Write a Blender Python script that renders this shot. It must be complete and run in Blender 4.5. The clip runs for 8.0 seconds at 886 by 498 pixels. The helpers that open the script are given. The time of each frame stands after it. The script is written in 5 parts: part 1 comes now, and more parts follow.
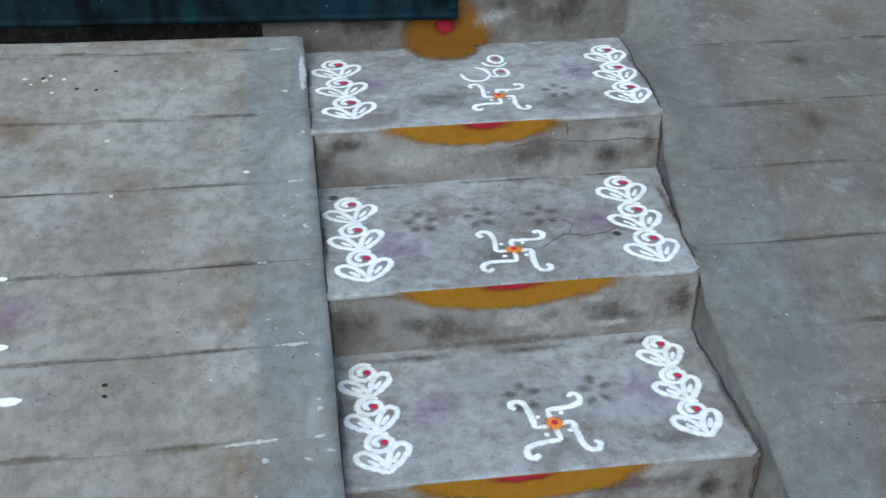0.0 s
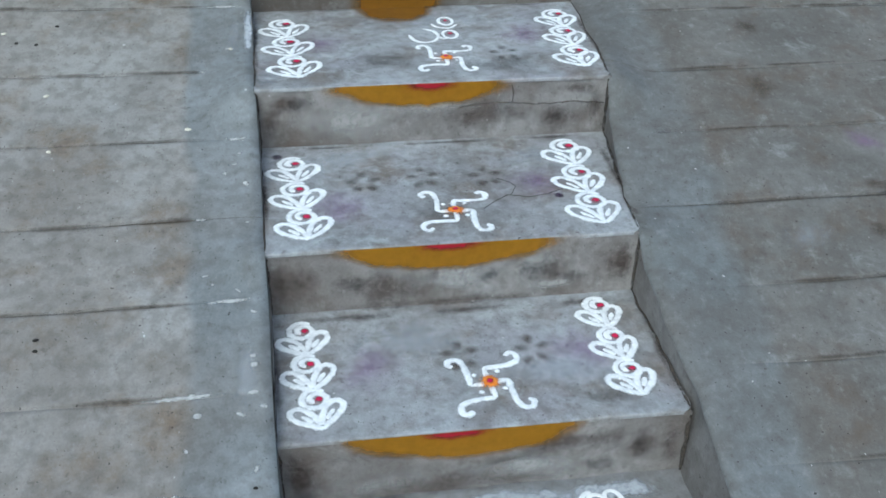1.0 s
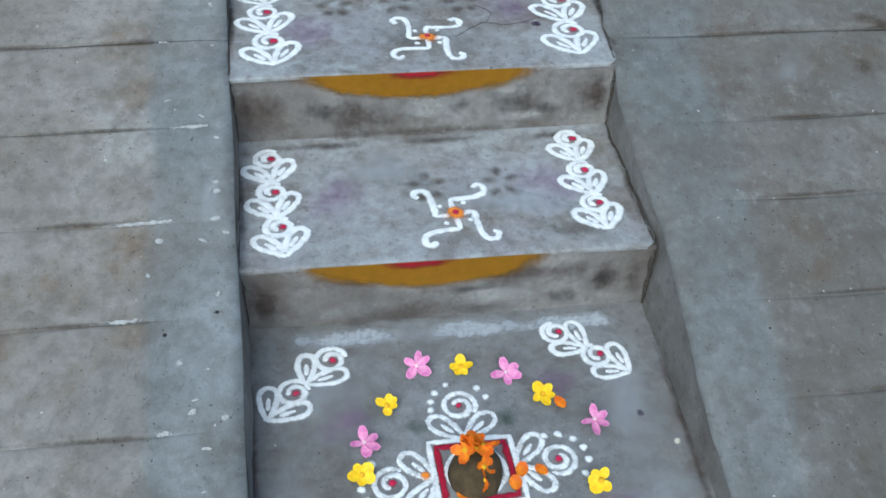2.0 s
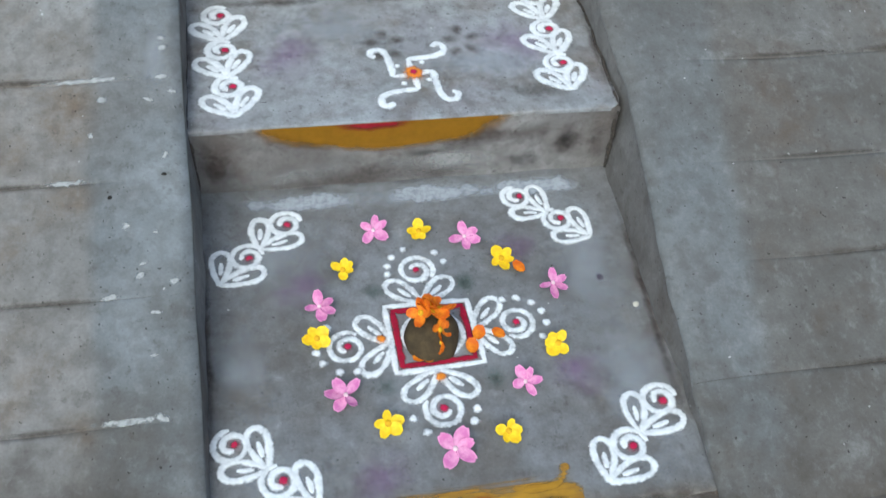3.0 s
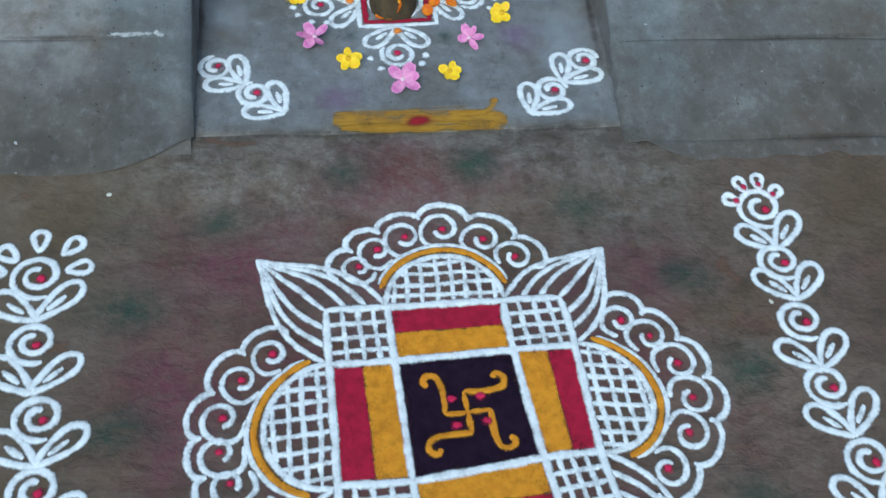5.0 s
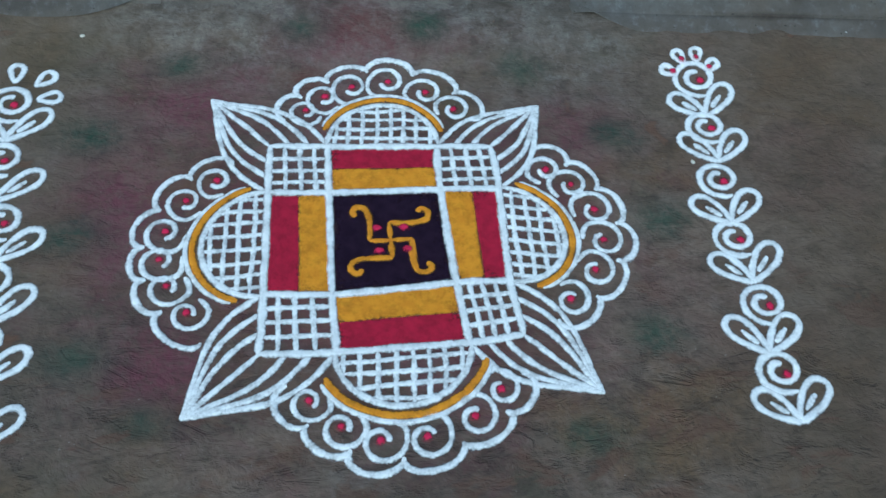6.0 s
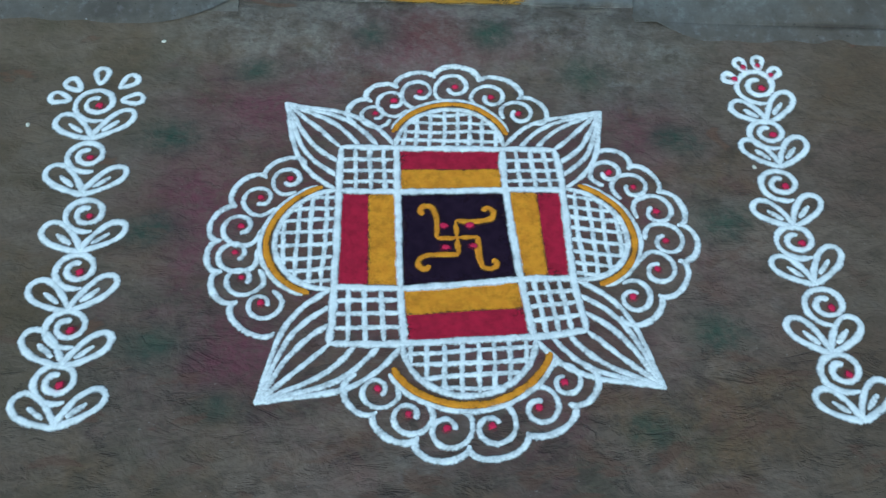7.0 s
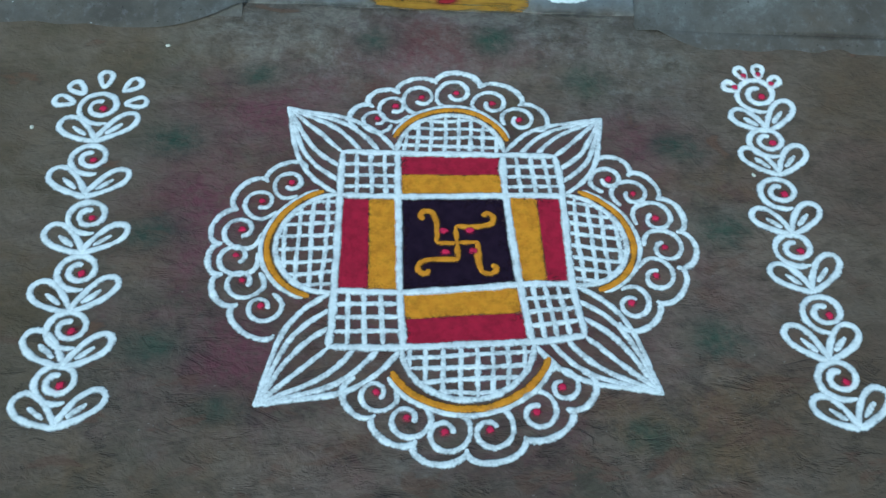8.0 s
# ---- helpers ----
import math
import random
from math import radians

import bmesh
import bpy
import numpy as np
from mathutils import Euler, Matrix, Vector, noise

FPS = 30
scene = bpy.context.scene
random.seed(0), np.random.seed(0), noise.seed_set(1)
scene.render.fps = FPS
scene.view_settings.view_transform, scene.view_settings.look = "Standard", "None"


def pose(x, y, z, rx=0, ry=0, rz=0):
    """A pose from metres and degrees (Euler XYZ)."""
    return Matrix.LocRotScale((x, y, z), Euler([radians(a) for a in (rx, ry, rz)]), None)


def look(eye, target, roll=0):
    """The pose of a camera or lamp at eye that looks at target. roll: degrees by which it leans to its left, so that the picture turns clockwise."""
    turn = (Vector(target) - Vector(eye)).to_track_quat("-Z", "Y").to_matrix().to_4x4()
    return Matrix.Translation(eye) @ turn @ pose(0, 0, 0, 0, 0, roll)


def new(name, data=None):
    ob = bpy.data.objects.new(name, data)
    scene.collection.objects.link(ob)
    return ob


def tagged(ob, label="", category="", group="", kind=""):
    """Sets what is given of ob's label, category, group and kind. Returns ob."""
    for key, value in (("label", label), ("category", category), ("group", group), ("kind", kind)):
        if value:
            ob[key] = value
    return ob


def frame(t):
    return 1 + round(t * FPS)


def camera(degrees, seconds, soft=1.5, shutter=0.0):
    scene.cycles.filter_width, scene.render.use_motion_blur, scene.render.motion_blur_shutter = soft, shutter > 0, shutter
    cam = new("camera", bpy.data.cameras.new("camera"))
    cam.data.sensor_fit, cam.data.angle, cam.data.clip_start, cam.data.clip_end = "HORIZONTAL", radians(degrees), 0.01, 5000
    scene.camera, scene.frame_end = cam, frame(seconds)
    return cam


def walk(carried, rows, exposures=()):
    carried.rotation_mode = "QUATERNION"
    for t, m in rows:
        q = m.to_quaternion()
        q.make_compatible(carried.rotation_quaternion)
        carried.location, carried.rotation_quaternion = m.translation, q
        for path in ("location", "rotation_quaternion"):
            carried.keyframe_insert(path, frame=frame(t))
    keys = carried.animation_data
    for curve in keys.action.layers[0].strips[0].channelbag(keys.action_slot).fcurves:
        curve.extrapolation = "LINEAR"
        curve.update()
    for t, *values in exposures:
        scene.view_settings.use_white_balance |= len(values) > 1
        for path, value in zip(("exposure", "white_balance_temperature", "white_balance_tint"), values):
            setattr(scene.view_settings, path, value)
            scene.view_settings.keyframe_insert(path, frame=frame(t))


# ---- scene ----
cam = camera(48.7, 8.0, soft=1.4, shutter=0.2)
EXPOSURES = [(0.0, 0.5, 5450, -3), (1.5, 0.5, 5400, -4), (3.0, 0.52, 5660, -2), (3.5, 0.51, 5720, -2), (4.0, 0.36, 5480, -3), (4.2, 0.36, 5400, -4), (5.5, 0.14, 4950, -9), (8.0, 0.1, 4760, -17)]
PATH = [
    (0, (-0.058, -0.35, 1.539), (0.136, 1.359, 0.518), -0.7),
    (0.5, (-0.034, -0.345, 1.531), (0.194, 1.36, 0.511), -0.7),
    (1, (0.01, -0.372, 1.504), (0.26, 1.303, 0.44), 0.9),
    (1.5, (0.048, -0.374, 1.489), (0.276, 1.207, 0.285), 2.0),
    (2.8, (0.108, -0.357, 1.44), (0.37, 0.973, -0.031), 3.5),
    (3, (0.112, -0.359, 1.421), (0.382, 0.936, -0.079), 4.3),
    (3.5, (0.136, -0.392, 1.374), (0.399, 0.812, -0.202), 4.5),
    (4, (0.12, -0.533, 1.362), (0.374, 0.612, -0.258), 5.8),
    (4.2, (0.127, -0.642, 1.369), (0.361, 0.495, -0.26), 6.4),
    (5.3, (0.259, -1.013, 1.363), (0.414, 0.138, -0.266), 5.3),
    (5.5, (0.308, -1.074, 1.351), (0.419, 0.022, -0.318), 5.4),
    (6, (0.394, -1.173, 1.362), (0.487, -0.091, -0.318), 4.9),
    (6.5, (0.396, -1.217, 1.368), (0.506, -0.1, -0.288), 4.3),
    (7, (0.361, -1.24, 1.374), (0.358, -0.115, -0.279), 1.6),
    (7.5, (0.356, -1.248, 1.375), (0.318, -0.12, -0.276), 0.9),
    (8, (0.367, -1.249, 1.378), (0.357, -0.111, -0.266), 1.8),
]
walk(cam, [(t, look(eye, target, roll)) for t, eye, target, roll in PATH], EXPOSURES)

# ---- light: an overcast early morning ----
world = bpy.data.worlds.new("world")
scene.world = world
world.use_nodes = True
wn = world.node_tree
sky = wn.nodes.new("ShaderNodeTexSky")
sky.sky_type, sky.sun_disc = "NISHITA", False
sky.sun_elevation, sky.sun_rotation = radians(48), radians(200)
sky.dust_density, sky.air_density = 4.0, 1.0
wn.nodes["Background"].inputs["Strength"].default_value = 0.12
wn.links.new(sky.outputs[0], wn.nodes["Background"].inputs["Color"])
sun = new("sun", bpy.data.lights.new("sun", "SUN"))
sun.data.energy, sun.data.angle, sun.data.color = 1.0, radians(50), (1.0, 0.96, 0.9)
sun.matrix_world = look((-1.5, -4.0, 5.0), (0.3, 0.5, 0))


# ---- materials ----
class Nodes:
    """A small writer of node materials."""

    def __init__(self, name, rough=0.85):
        self.mat = bpy.data.materials.new(name)
        self.mat.use_nodes = True
        self.t = self.mat.node_tree
        self.b = self.t.nodes["Principled BSDF"]
        self.b.inputs["Roughness"].default_value = rough
        self.b.inputs["Specular IOR Level"].default_value = 0.25
        tc = self.t.nodes.new("ShaderNodeTexCoord")
        self.obj, self.uv = tc.outputs["Object"], tc.outputs["UV"]

    def put(self, socket, value):
        if hasattr(value, "is_output"):
            self.t.links.new(value, socket)
        elif isinstance(value, tuple) and len(value) == 3 and socket.type == "RGBA":
            socket.default_value = (*value, 1)
        else:
            socket.default_value = value

    def noise(self, scale, detail=4.0, stretch=(1, 1, 1), shift=0.0, rough=0.55, twist=0.0):
        m = self.t.nodes.new("ShaderNodeMapping")
        m.inputs["Scale"].default_value = stretch
        m.inputs["Location"].default_value = (shift, shift * 0.7, shift * 0.3)
        self.put(m.inputs["Vector"], self.obj)
        n = self.t.nodes.new("ShaderNodeTexNoise")
        n.inputs["Scale"].default_value, n.inputs["Detail"].default_value = scale, detail
        n.inputs["Roughness"].default_value, n.inputs["Distortion"].default_value = rough, twist
        self.put(n.inputs["Vector"], m.outputs[0])
        return n.outputs["Fac"]

    def span(self, value, lo, hi, a=0.0, b=1.0):
        n = self.t.nodes.new("ShaderNodeMapRange")
        n.interpolation_type = "SMOOTHSTEP"
        for k, v in enumerate((value, lo, hi, a, b)):
            self.put(n.inputs[k], v)
        return n.outputs[0]

    def math(self, op, a, b=0.0):
        n = self.t.nodes.new("ShaderNodeMath")
        n.operation = op
        self.put(n.inputs[0], a), self.put(n.inputs[1], b)
        return n.outputs[0]

    def mix(self, fac, a, b, kind="MIX"):
        n = self.t.nodes.new("ShaderNodeMix")
        n.data_type, n.blend_type = "RGBA", kind
        self.put(n.inputs[0], fac), self.put(n.inputs[6], a), self.put(n.inputs[7], b)
        return n.outputs[2]

    def axis(self, k, of=None):
        n = self.t.nodes.new("ShaderNodeSeparateXYZ")
        self.put(n.inputs[0], of or self.obj)
        return n.outputs[k]

    def random(self):
        return self.t.nodes.new("ShaderNodeObjectInfo").outputs["Random"]

    def bump(self, *heights):
        last = None
        for value, strength, distance in heights:
            n = self.t.nodes.new("ShaderNodeBump")
            n.inputs["Strength"].default_value, n.inputs["Distance"].default_value = strength, distance
            self.put(n.inputs["Height"], value)
            if last:
                self.put(n.inputs["Normal"], last)
            last = n.outputs[0]
        self.put(self.b.inputs["Normal"], last)

    def done(self, colour, alpha=None, rough=None):
        self.put(self.b.inputs["Base Color"], colour)
        if alpha is not None:
            self.put(self.b.inputs["Alpha"], alpha)
        if rough is not None:
            self.put(self.b.inputs["Roughness"], rough)
        return self.mat


def concrete(name, light, dark, brown, much=0.5, shift=0.0, pale=0.25, extra=None):
    n = Nodes(name, 0.86)
    n.b.inputs["Specular IOR Level"].default_value = 0.12
    c = n.mix(n.span(n.noise(3.1, 5, shift=shift, twist=0.4), 0.35, 0.68), light, dark)
    c = n.mix(n.math("MULTIPLY", n.span(n.noise(5.3, 6, shift=shift + 7, rough=0.62), 0.47, 0.72), much), c, brown)
    c = n.mix(n.math("MULTIPLY", n.span(n.noise(11, 7, shift=shift + 3, rough=0.66, twist=0.6), 0.55, 0.78), pale), c, (0.46, 0.47, 0.47))
    if extra:
        c = extra(n, c)
    fine = n.noise(190, 2, shift=shift)
    mid = n.noise(30, 4, shift=shift + 1, rough=0.55)
    big = n.noise(1.7, 3, shift=shift + 15)
    c = n.mix(n.span(big, 0.38, 0.62, 0.22, 0.0), c, brown)
    c = n.mix(n.span(fine, 0.25, 0.7, 0.14, 0.0), c, (0.05, 0.045, 0.04))
    c = n.mix(n.span(mid, 0.34, 0.60, 0.34, 0.0), c, (0.09, 0.08, 0.07))
    scuff = n.noise(46, 5, (1.0, 0.8, 1), shift + 9, 0.72)
    c = n.mix(n.span(scuff, 0.50, 0.80, 0.0, 0.20 + 0.3 * (pale > 0.6)), c, (0.44, 0.44, 0.45))
    c = n.mix(n.span(scuff, 0.30, 0.44, 0.42, 0.0), c, (0.075, 0.064, 0.055))
    # pinholes, flecks of lime
    c = n.mix(n.span(n.noise(120, 1, shift=shift + 2), 0.735, 0.77, 0.0, 0.75), c, (0.035, 0.03, 0.026))
    c = n.mix(n.span(n.noise(62, 1.5, shift=shift + 6), 0.765, 0.80, 0.0, 0.7), c, (0.56, 0.56, 0.54))
    n.bump((n.noise(9, 3, shift=shift), 0.35, 0.006), (mid, 0.3, 0.002), (fine, 0.25, 0.0008))
    return n.done(c, rough=n.span(mid, 0.3, 0.7, 0.7, 0.9))


def ramp_band(side):
    """The smoother blue-grey plaster strip along the edge of the steps."""
    def add(n, c):
        x = n.math("ADD", n.axis(0), n.math("MULTIPLY", n.math("SUBTRACT", n.noise(2.5, 3, shift=4), 0.5), 0.16))
        x = n.math("ADD", x, n.math("MULTIPLY", n.axis(1), 0.05 if side < 0 else -0.09))
        f = n.span(x, -0.225, -0.185) if side < 0 else n.span(x, 0.80, 0.86, 1.0, 0.0)
        c = n.mix(n.math("MULTIPLY", f, 0.7 if side < 0 else 0.5), c, n.mix(n.span(n.noise(6, 5), 0.35, 0.65), (0.225, 0.25, 0.265), (0.15, 0.17, 0.18)))
        # earth carried up from the yard by feet and rain, in ragged tongues
        y = n.math("ADD", n.axis(1), n.math("MULTIPLY", n.math("SUBTRACT", n.noise(4, 6, shift=8, rough=0.65), 0.5), 1.1))
        return n.mix(n.span(y, 0.15, 0.8 if side < 0 else 0.6, 0.95, 0.0), c, n.mix(n.span(n.noise(13, 5), 0.35, 0.65), (0.110, 0.095, 0.078), (0.072, 0.060, 0.049)))
    return add


RAMP_LEFT = concrete("ramp_concrete_left", (0.325, 0.315, 0.30), (0.228, 0.218, 0.203), (0.175, 0.135, 0.098), 0.95, extra=ramp_band(-1))
RAMP_RIGHT = concrete("ramp_concrete_right", (0.185, 0.178, 0.166), (0.122, 0.115, 0.104), (0.118, 0.092, 0.07), 0.85, 11, 0.4, ramp_band(1))
JOINT = concrete("joint_dirt", (0.17, 0.15, 0.128), (0.11, 0.098, 0.082), (0.10, 0.075, 0.052), 0.7, 5, 0.1)
def tread_wear(n, c):
    """Chalk trodden into the treads and brown damp between, in blotches."""
    c = n.mix(n.math("MULTIPLY", n.span(n.noise(12, 6, shift=33, rough=0.6, twist=0.5), 0.50, 0.66), 0.6), c, (0.44, 0.465, 0.475))
    c = n.mix(n.math("MULTIPLY", n.span(n.noise(9, 6, shift=43, rough=0.66, twist=0.3), 0.52, 0.68), 0.45), c, (0.20, 0.165, 0.14))
    return n.mix(n.math("MULTIPLY", n.span(n.noise(5, 4, shift=47, rough=0.6), 0.50, 0.70), 0.2), c, (0.31, 0.27, 0.34))


def landing_wear(n, c):
    """Brown damp in the middle of the landing, and yard earth dragged over its front."""
    c = n.mix(n.math("MULTIPLY", n.span(n.noise(6, 5, shift=57, rough=0.6, twist=0.4), 0.46, 0.64), 0.40), c, (0.152, 0.142, 0.132))
    c = n.mix(n.math("MULTIPLY", n.span(n.noise(10, 6, shift=53, rough=0.62), 0.54, 0.70), 0.30), c, (0.33, 0.345, 0.355))
    y = n.math("ADD", n.axis(1), n.math("MULTIPLY", n.math("SUBTRACT", n.noise(16, 6, shift=8, rough=0.7), 0.5), 0.075))
    earth = n.mix(n.span(n.noise(34, 5, shift=12, rough=0.68), 0.35, 0.62), (0.118, 0.098, 0.078), (0.215, 0.192, 0.165))
    return n.mix(n.span(y, 0.298, 0.345, 1.0, 0.0), c, earth)


TREAD = concrete("tread_concrete", (0.39, 0.402, 0.418), (0.25, 0.252, 0.256), (0.185, 0.155, 0.128), 0.85, 2, 0.95, tread_wear)
LANDING = concrete("landing_concrete", (0.252, 0.257, 0.265), (0.175, 0.174, 0.172), (0.145, 0.128, 0.112), 0.9, 9, 0.5, landing_wear)
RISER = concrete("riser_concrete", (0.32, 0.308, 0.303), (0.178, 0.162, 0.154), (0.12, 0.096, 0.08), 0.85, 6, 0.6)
SILL = concrete("sill_plaster", (0.190, 0.180, 0.170), (0.105, 0.094, 0.084), (0.075, 0.056, 0.044), 1.0, 29, 0.35)
SIDE = concrete("side_wall_plaster", (0.26, 0.25, 0.236), (0.18, 0.168, 0.153), (0.12, 0.098, 0.08), 0.7, 23, 0.3)
# near-black brown: the shade under the gate is put into this colour
SHADED_SOIL = concrete("shaded_soil_wall", (0.045, 0.038, 0.033), (0.025, 0.021, 0.018), (0.038, 0.026, 0.02), 0.7, 13, 0.08)
PLASTER = concrete("house_plaster", (0.42, 0.41, 0.39), (0.36, 0.35, 0.33), (0.30, 0.27, 0.23), 0.3, 17, 0.2)


def ground_material():
    n = Nodes("swept_ground", 0.88)
    wide = (0.9, 1.1, 1)
    soft = lambda scale, seed, lo, hi, top, rough=0.62, twist=0.4: n.math("MULTIPLY", n.span(n.noise(scale, 6, wide, seed, rough, twist), lo, hi), top)
    c = n.mix(soft(2.3, 1, 0.34, 0.66, 1.0), (0.178, 0.132, 0.098), (0.106, 0.080, 0.060))
    c = n.mix(soft(4.0, 5, 0.46, 0.66, 0.8), c, (0.118, 0.072, 0.034))
    c = n.mix(soft(5.5, 15, 0.50, 0.68, 0.65), c, (0.062, 0.058, 0.036))
    c = n.mix(soft(3.4, 25, 0.50, 0.70, 0.6), c, (0.135, 0.075, 0.062))
    c = n.mix(soft(8.0, 8, 0.53, 0.74, 0.45, 0.66), c, (0.185, 0.158, 0.135))
    # damp earth gathered along the foot of the ramps
    edge = n.math("ADD", n.axis(1), n.math("MULTIPLY", n.math("SUBTRACT", n.noise(5, 5, shift=3), 0.5), 0.5))
    apron = n.mix(n.span(n.noise(9, 6, shift=2, rough=0.65), 0.35, 0.65), (0.215, 0.192, 0.165), (0.128, 0.110, 0.091))
    apron = n.mix(n.span(n.noise(38, 6, shift=22, rough=0.72), 0.50, 0.64, 0.0, 0.8), apron, (0.25, 0.228, 0.20))
    apron = n.mix(n.span(n.noise(27, 5, shift=24, rough=0.7), 0.36, 0.47, 0.7, 0.0), apron, (0.062, 0.050, 0.040))
    mid = n.math("ABSOLUTE", n.math("SUBTRACT", n.axis(0), 0.33))
    mid = n.math("ADD", mid, n.math("MULTIPLY", n.math("SUBTRACT", n.noise(5, 5, shift=91, rough=0.6), 0.5), 0.5))
    c = n.mix(n.math("MULTIPLY", n.span(edge, -0.04, 0.24, 0.0, 0.70), n.span(mid, 0.40, 0.66, 1.0, 0.12)), c, apron)
    ridge = n.noise(21, 5, wide, 2, 0.6, 0.3)
    grit = n.noise(130, 2, wide, 0, 0.55)
    c = n.mix(n.span(ridge, 0.38, 0.54, 0.42, 0.0), c, (0.045, 0.034, 0.026))
    c = n.mix(soft(34, 12, 0.50, 0.68, 0.34, 0.7), c, (0.19, 0.148, 0.115))
    c = n.mix(soft(15, 21, 0.52, 0.68, 0.58, 0.68), c, (0.054, 0.040, 0.027))
    c = n.mix(n.span(grit, 0.25, 0.75, 0.28, 0.0), c, (0.05, 0.04, 0.032))
    c = n.mix(n.span(n.noise(150, 2, shift=6), 0.71, 0.77, 0.0, 0.5), c, (0.28, 0.25, 0.21))
    # bare damp earth to the east, drier in the west
    east = n.math("ADD", n.axis(0), n.math("MULTIPLY", n.math("SUBTRACT", n.noise(3, 5, shift=51, rough=0.6), 0.5), 1.2))
    c = n.mix(n.span(east, 0.65, 1.25, 0.0, 0.55), c, (0.082, 0.058, 0.036))
    # trampled, olive-brown earth to the west
    west = n.math("ADD", n.axis(0), n.math("MULTIPLY", n.math("SUBTRACT", n.noise(4, 6, shift=95, rough=0.62), 0.5), 1.3))
    c = n.mix(n.span(west, -0.45, 0.12, 0.62, 0.0), c, n.mix(n.span(n.noise(10, 5, shift=97, rough=0.62), 0.36, 0.62), (0.088, 0.066, 0.036), (0.132, 0.102, 0.070)))
    # magenta and green powder blown over the yard
    wisp = n.math("MULTIPLY", n.math("SUBTRACT", n.noise(7, 6, shift=61, rough=0.68, twist=0.5), 0.5), 2.2)
    fleck = n.span(n.noise(60, 4, shift=66, rough=0.7), 0.3, 0.65, 0.45, 1.0)

    def spot(x, y, rx, ry):
        dx = n.math("DIVIDE", n.math("SUBTRACT", n.axis(0), x), rx)
        dy = n.math("DIVIDE", n.math("SUBTRACT", n.axis(1), y), ry)
        d = n.math("SQRT", n.math("ADD", n.math("MULTIPLY", dx, dx), n.math("MULTIPLY", dy, dy)))
        return n.span(n.math("ADD", n.math("SUBTRACT", 1.0, d), wisp), -0.1, 1.2)

    def spots(places, strength):
        a = spot(*places[0])
        for p in places[1:]:
            a = n.math("MAXIMUM", a, spot(*p))
        return n.math("MULTIPLY", n.math("MULTIPLY", a, fleck), strength)

    c = n.mix(spots(((-0.08, -0.22, 0.17, 0.38), (0.03, 0.04, 0.22, 0.17), (0.30, 0.20, 0.26, 0.11), (0.72, -0.02, 0.12, 0.14), (0.02, -0.50, 0.16, 0.18),
                     (0.36, -0.28, 0.56, 0.52)), 0.76), c, (0.132, 0.034, 0.054))
    c = n.mix(spots(((0.33, 0.22, 0.13, 0.08), (0.20, 0.10, 0.07, 0.05)), 0.7), c, (0.085, 0.036, 0.022))
    c = n.mix(spots(((0.204, 0.216, 0.08, 0.06), (0.432, 0.226, 0.07, 0.06), (-0.013, 0.121, 0.08, 0.06), (-0.150, -0.046, 0.10, 0.07), (-0.159, -0.266, 0.09, 0.07),
                     (-0.107, -0.488, 0.09, 0.06), (0.011, -0.594, 0.08, 0.05), (0.687, -0.610, 0.08, 0.05), (0.816, -0.430, 0.08, 0.06), (0.855, -0.210, 0.09, 0.06),
                     (0.784, -0.023, 0.08, 0.06), (0.633, 0.132, 0.08, 0.06)), 1.0), c, (0.030, 0.056, 0.036))
    # rusty flakes where the crust has lifted, with a dark rim
    flake = n.noise(9, 4, (0.75, 1.5, 1), 31, 0.55, 0.5)
    c = n.mix(n.math("MULTIPLY", n.span(flake, 0.64, 0.68), 0.30), c, (0.035, 0.026, 0.02))
    c = n.mix(n.math("MULTIPLY", n.span(flake, 0.67, 0.72), 0.5), c, (0.135, 0.066, 0.036))
    # a flaking crust in the south of the yard, cracked along short ragged lines
    south = n.span(n.math("ADD", n.axis(1), n.math("MULTIPLY", n.math("SUBTRACT", n.noise(4, 5, shift=71, rough=0.6), 0.5), 1.6)), -0.75, -0.15, 1.0, 0.15)
    crust = n.math("ABSOLUTE", n.math("SUBTRACT", n.noise(13, 5, (0.7, 1.5, 1), 74, 0.6, 0.5), 0.5))
    lines = n.math("MULTIPLY", n.math("MULTIPLY", n.span(crust, 0.0, 0.06, 0.34, 0.0), n.span(n.noise(16, 4, shift=77), 0.44, 0.62)), south)
    c = n.mix(lines, c, (0.032, 0.024, 0.019))
    c = n.mix(n.math("MULTIPLY", n.math("MULTIPLY", n.span(n.noise(11, 5, (0.8, 1.5, 1), 79, 0.64, 0.4), 0.53, 0.62), 0.65), south), c, (0.098, 0.054, 0.036))
    n.bump((lines, 0.6, -0.008), (n.noise(24, 4, (0.85, 1.25, 1), 81, 0.58, 0.5), 0.55, 0.010), (flake, 0.5, 0.008), (n.noise(8, 4, wide), 0.5, 0.010), (ridge, 0.45, 0.008), (grit, 0.35, 0.0014))
    return n.done(c)


GROUND = ground_material()


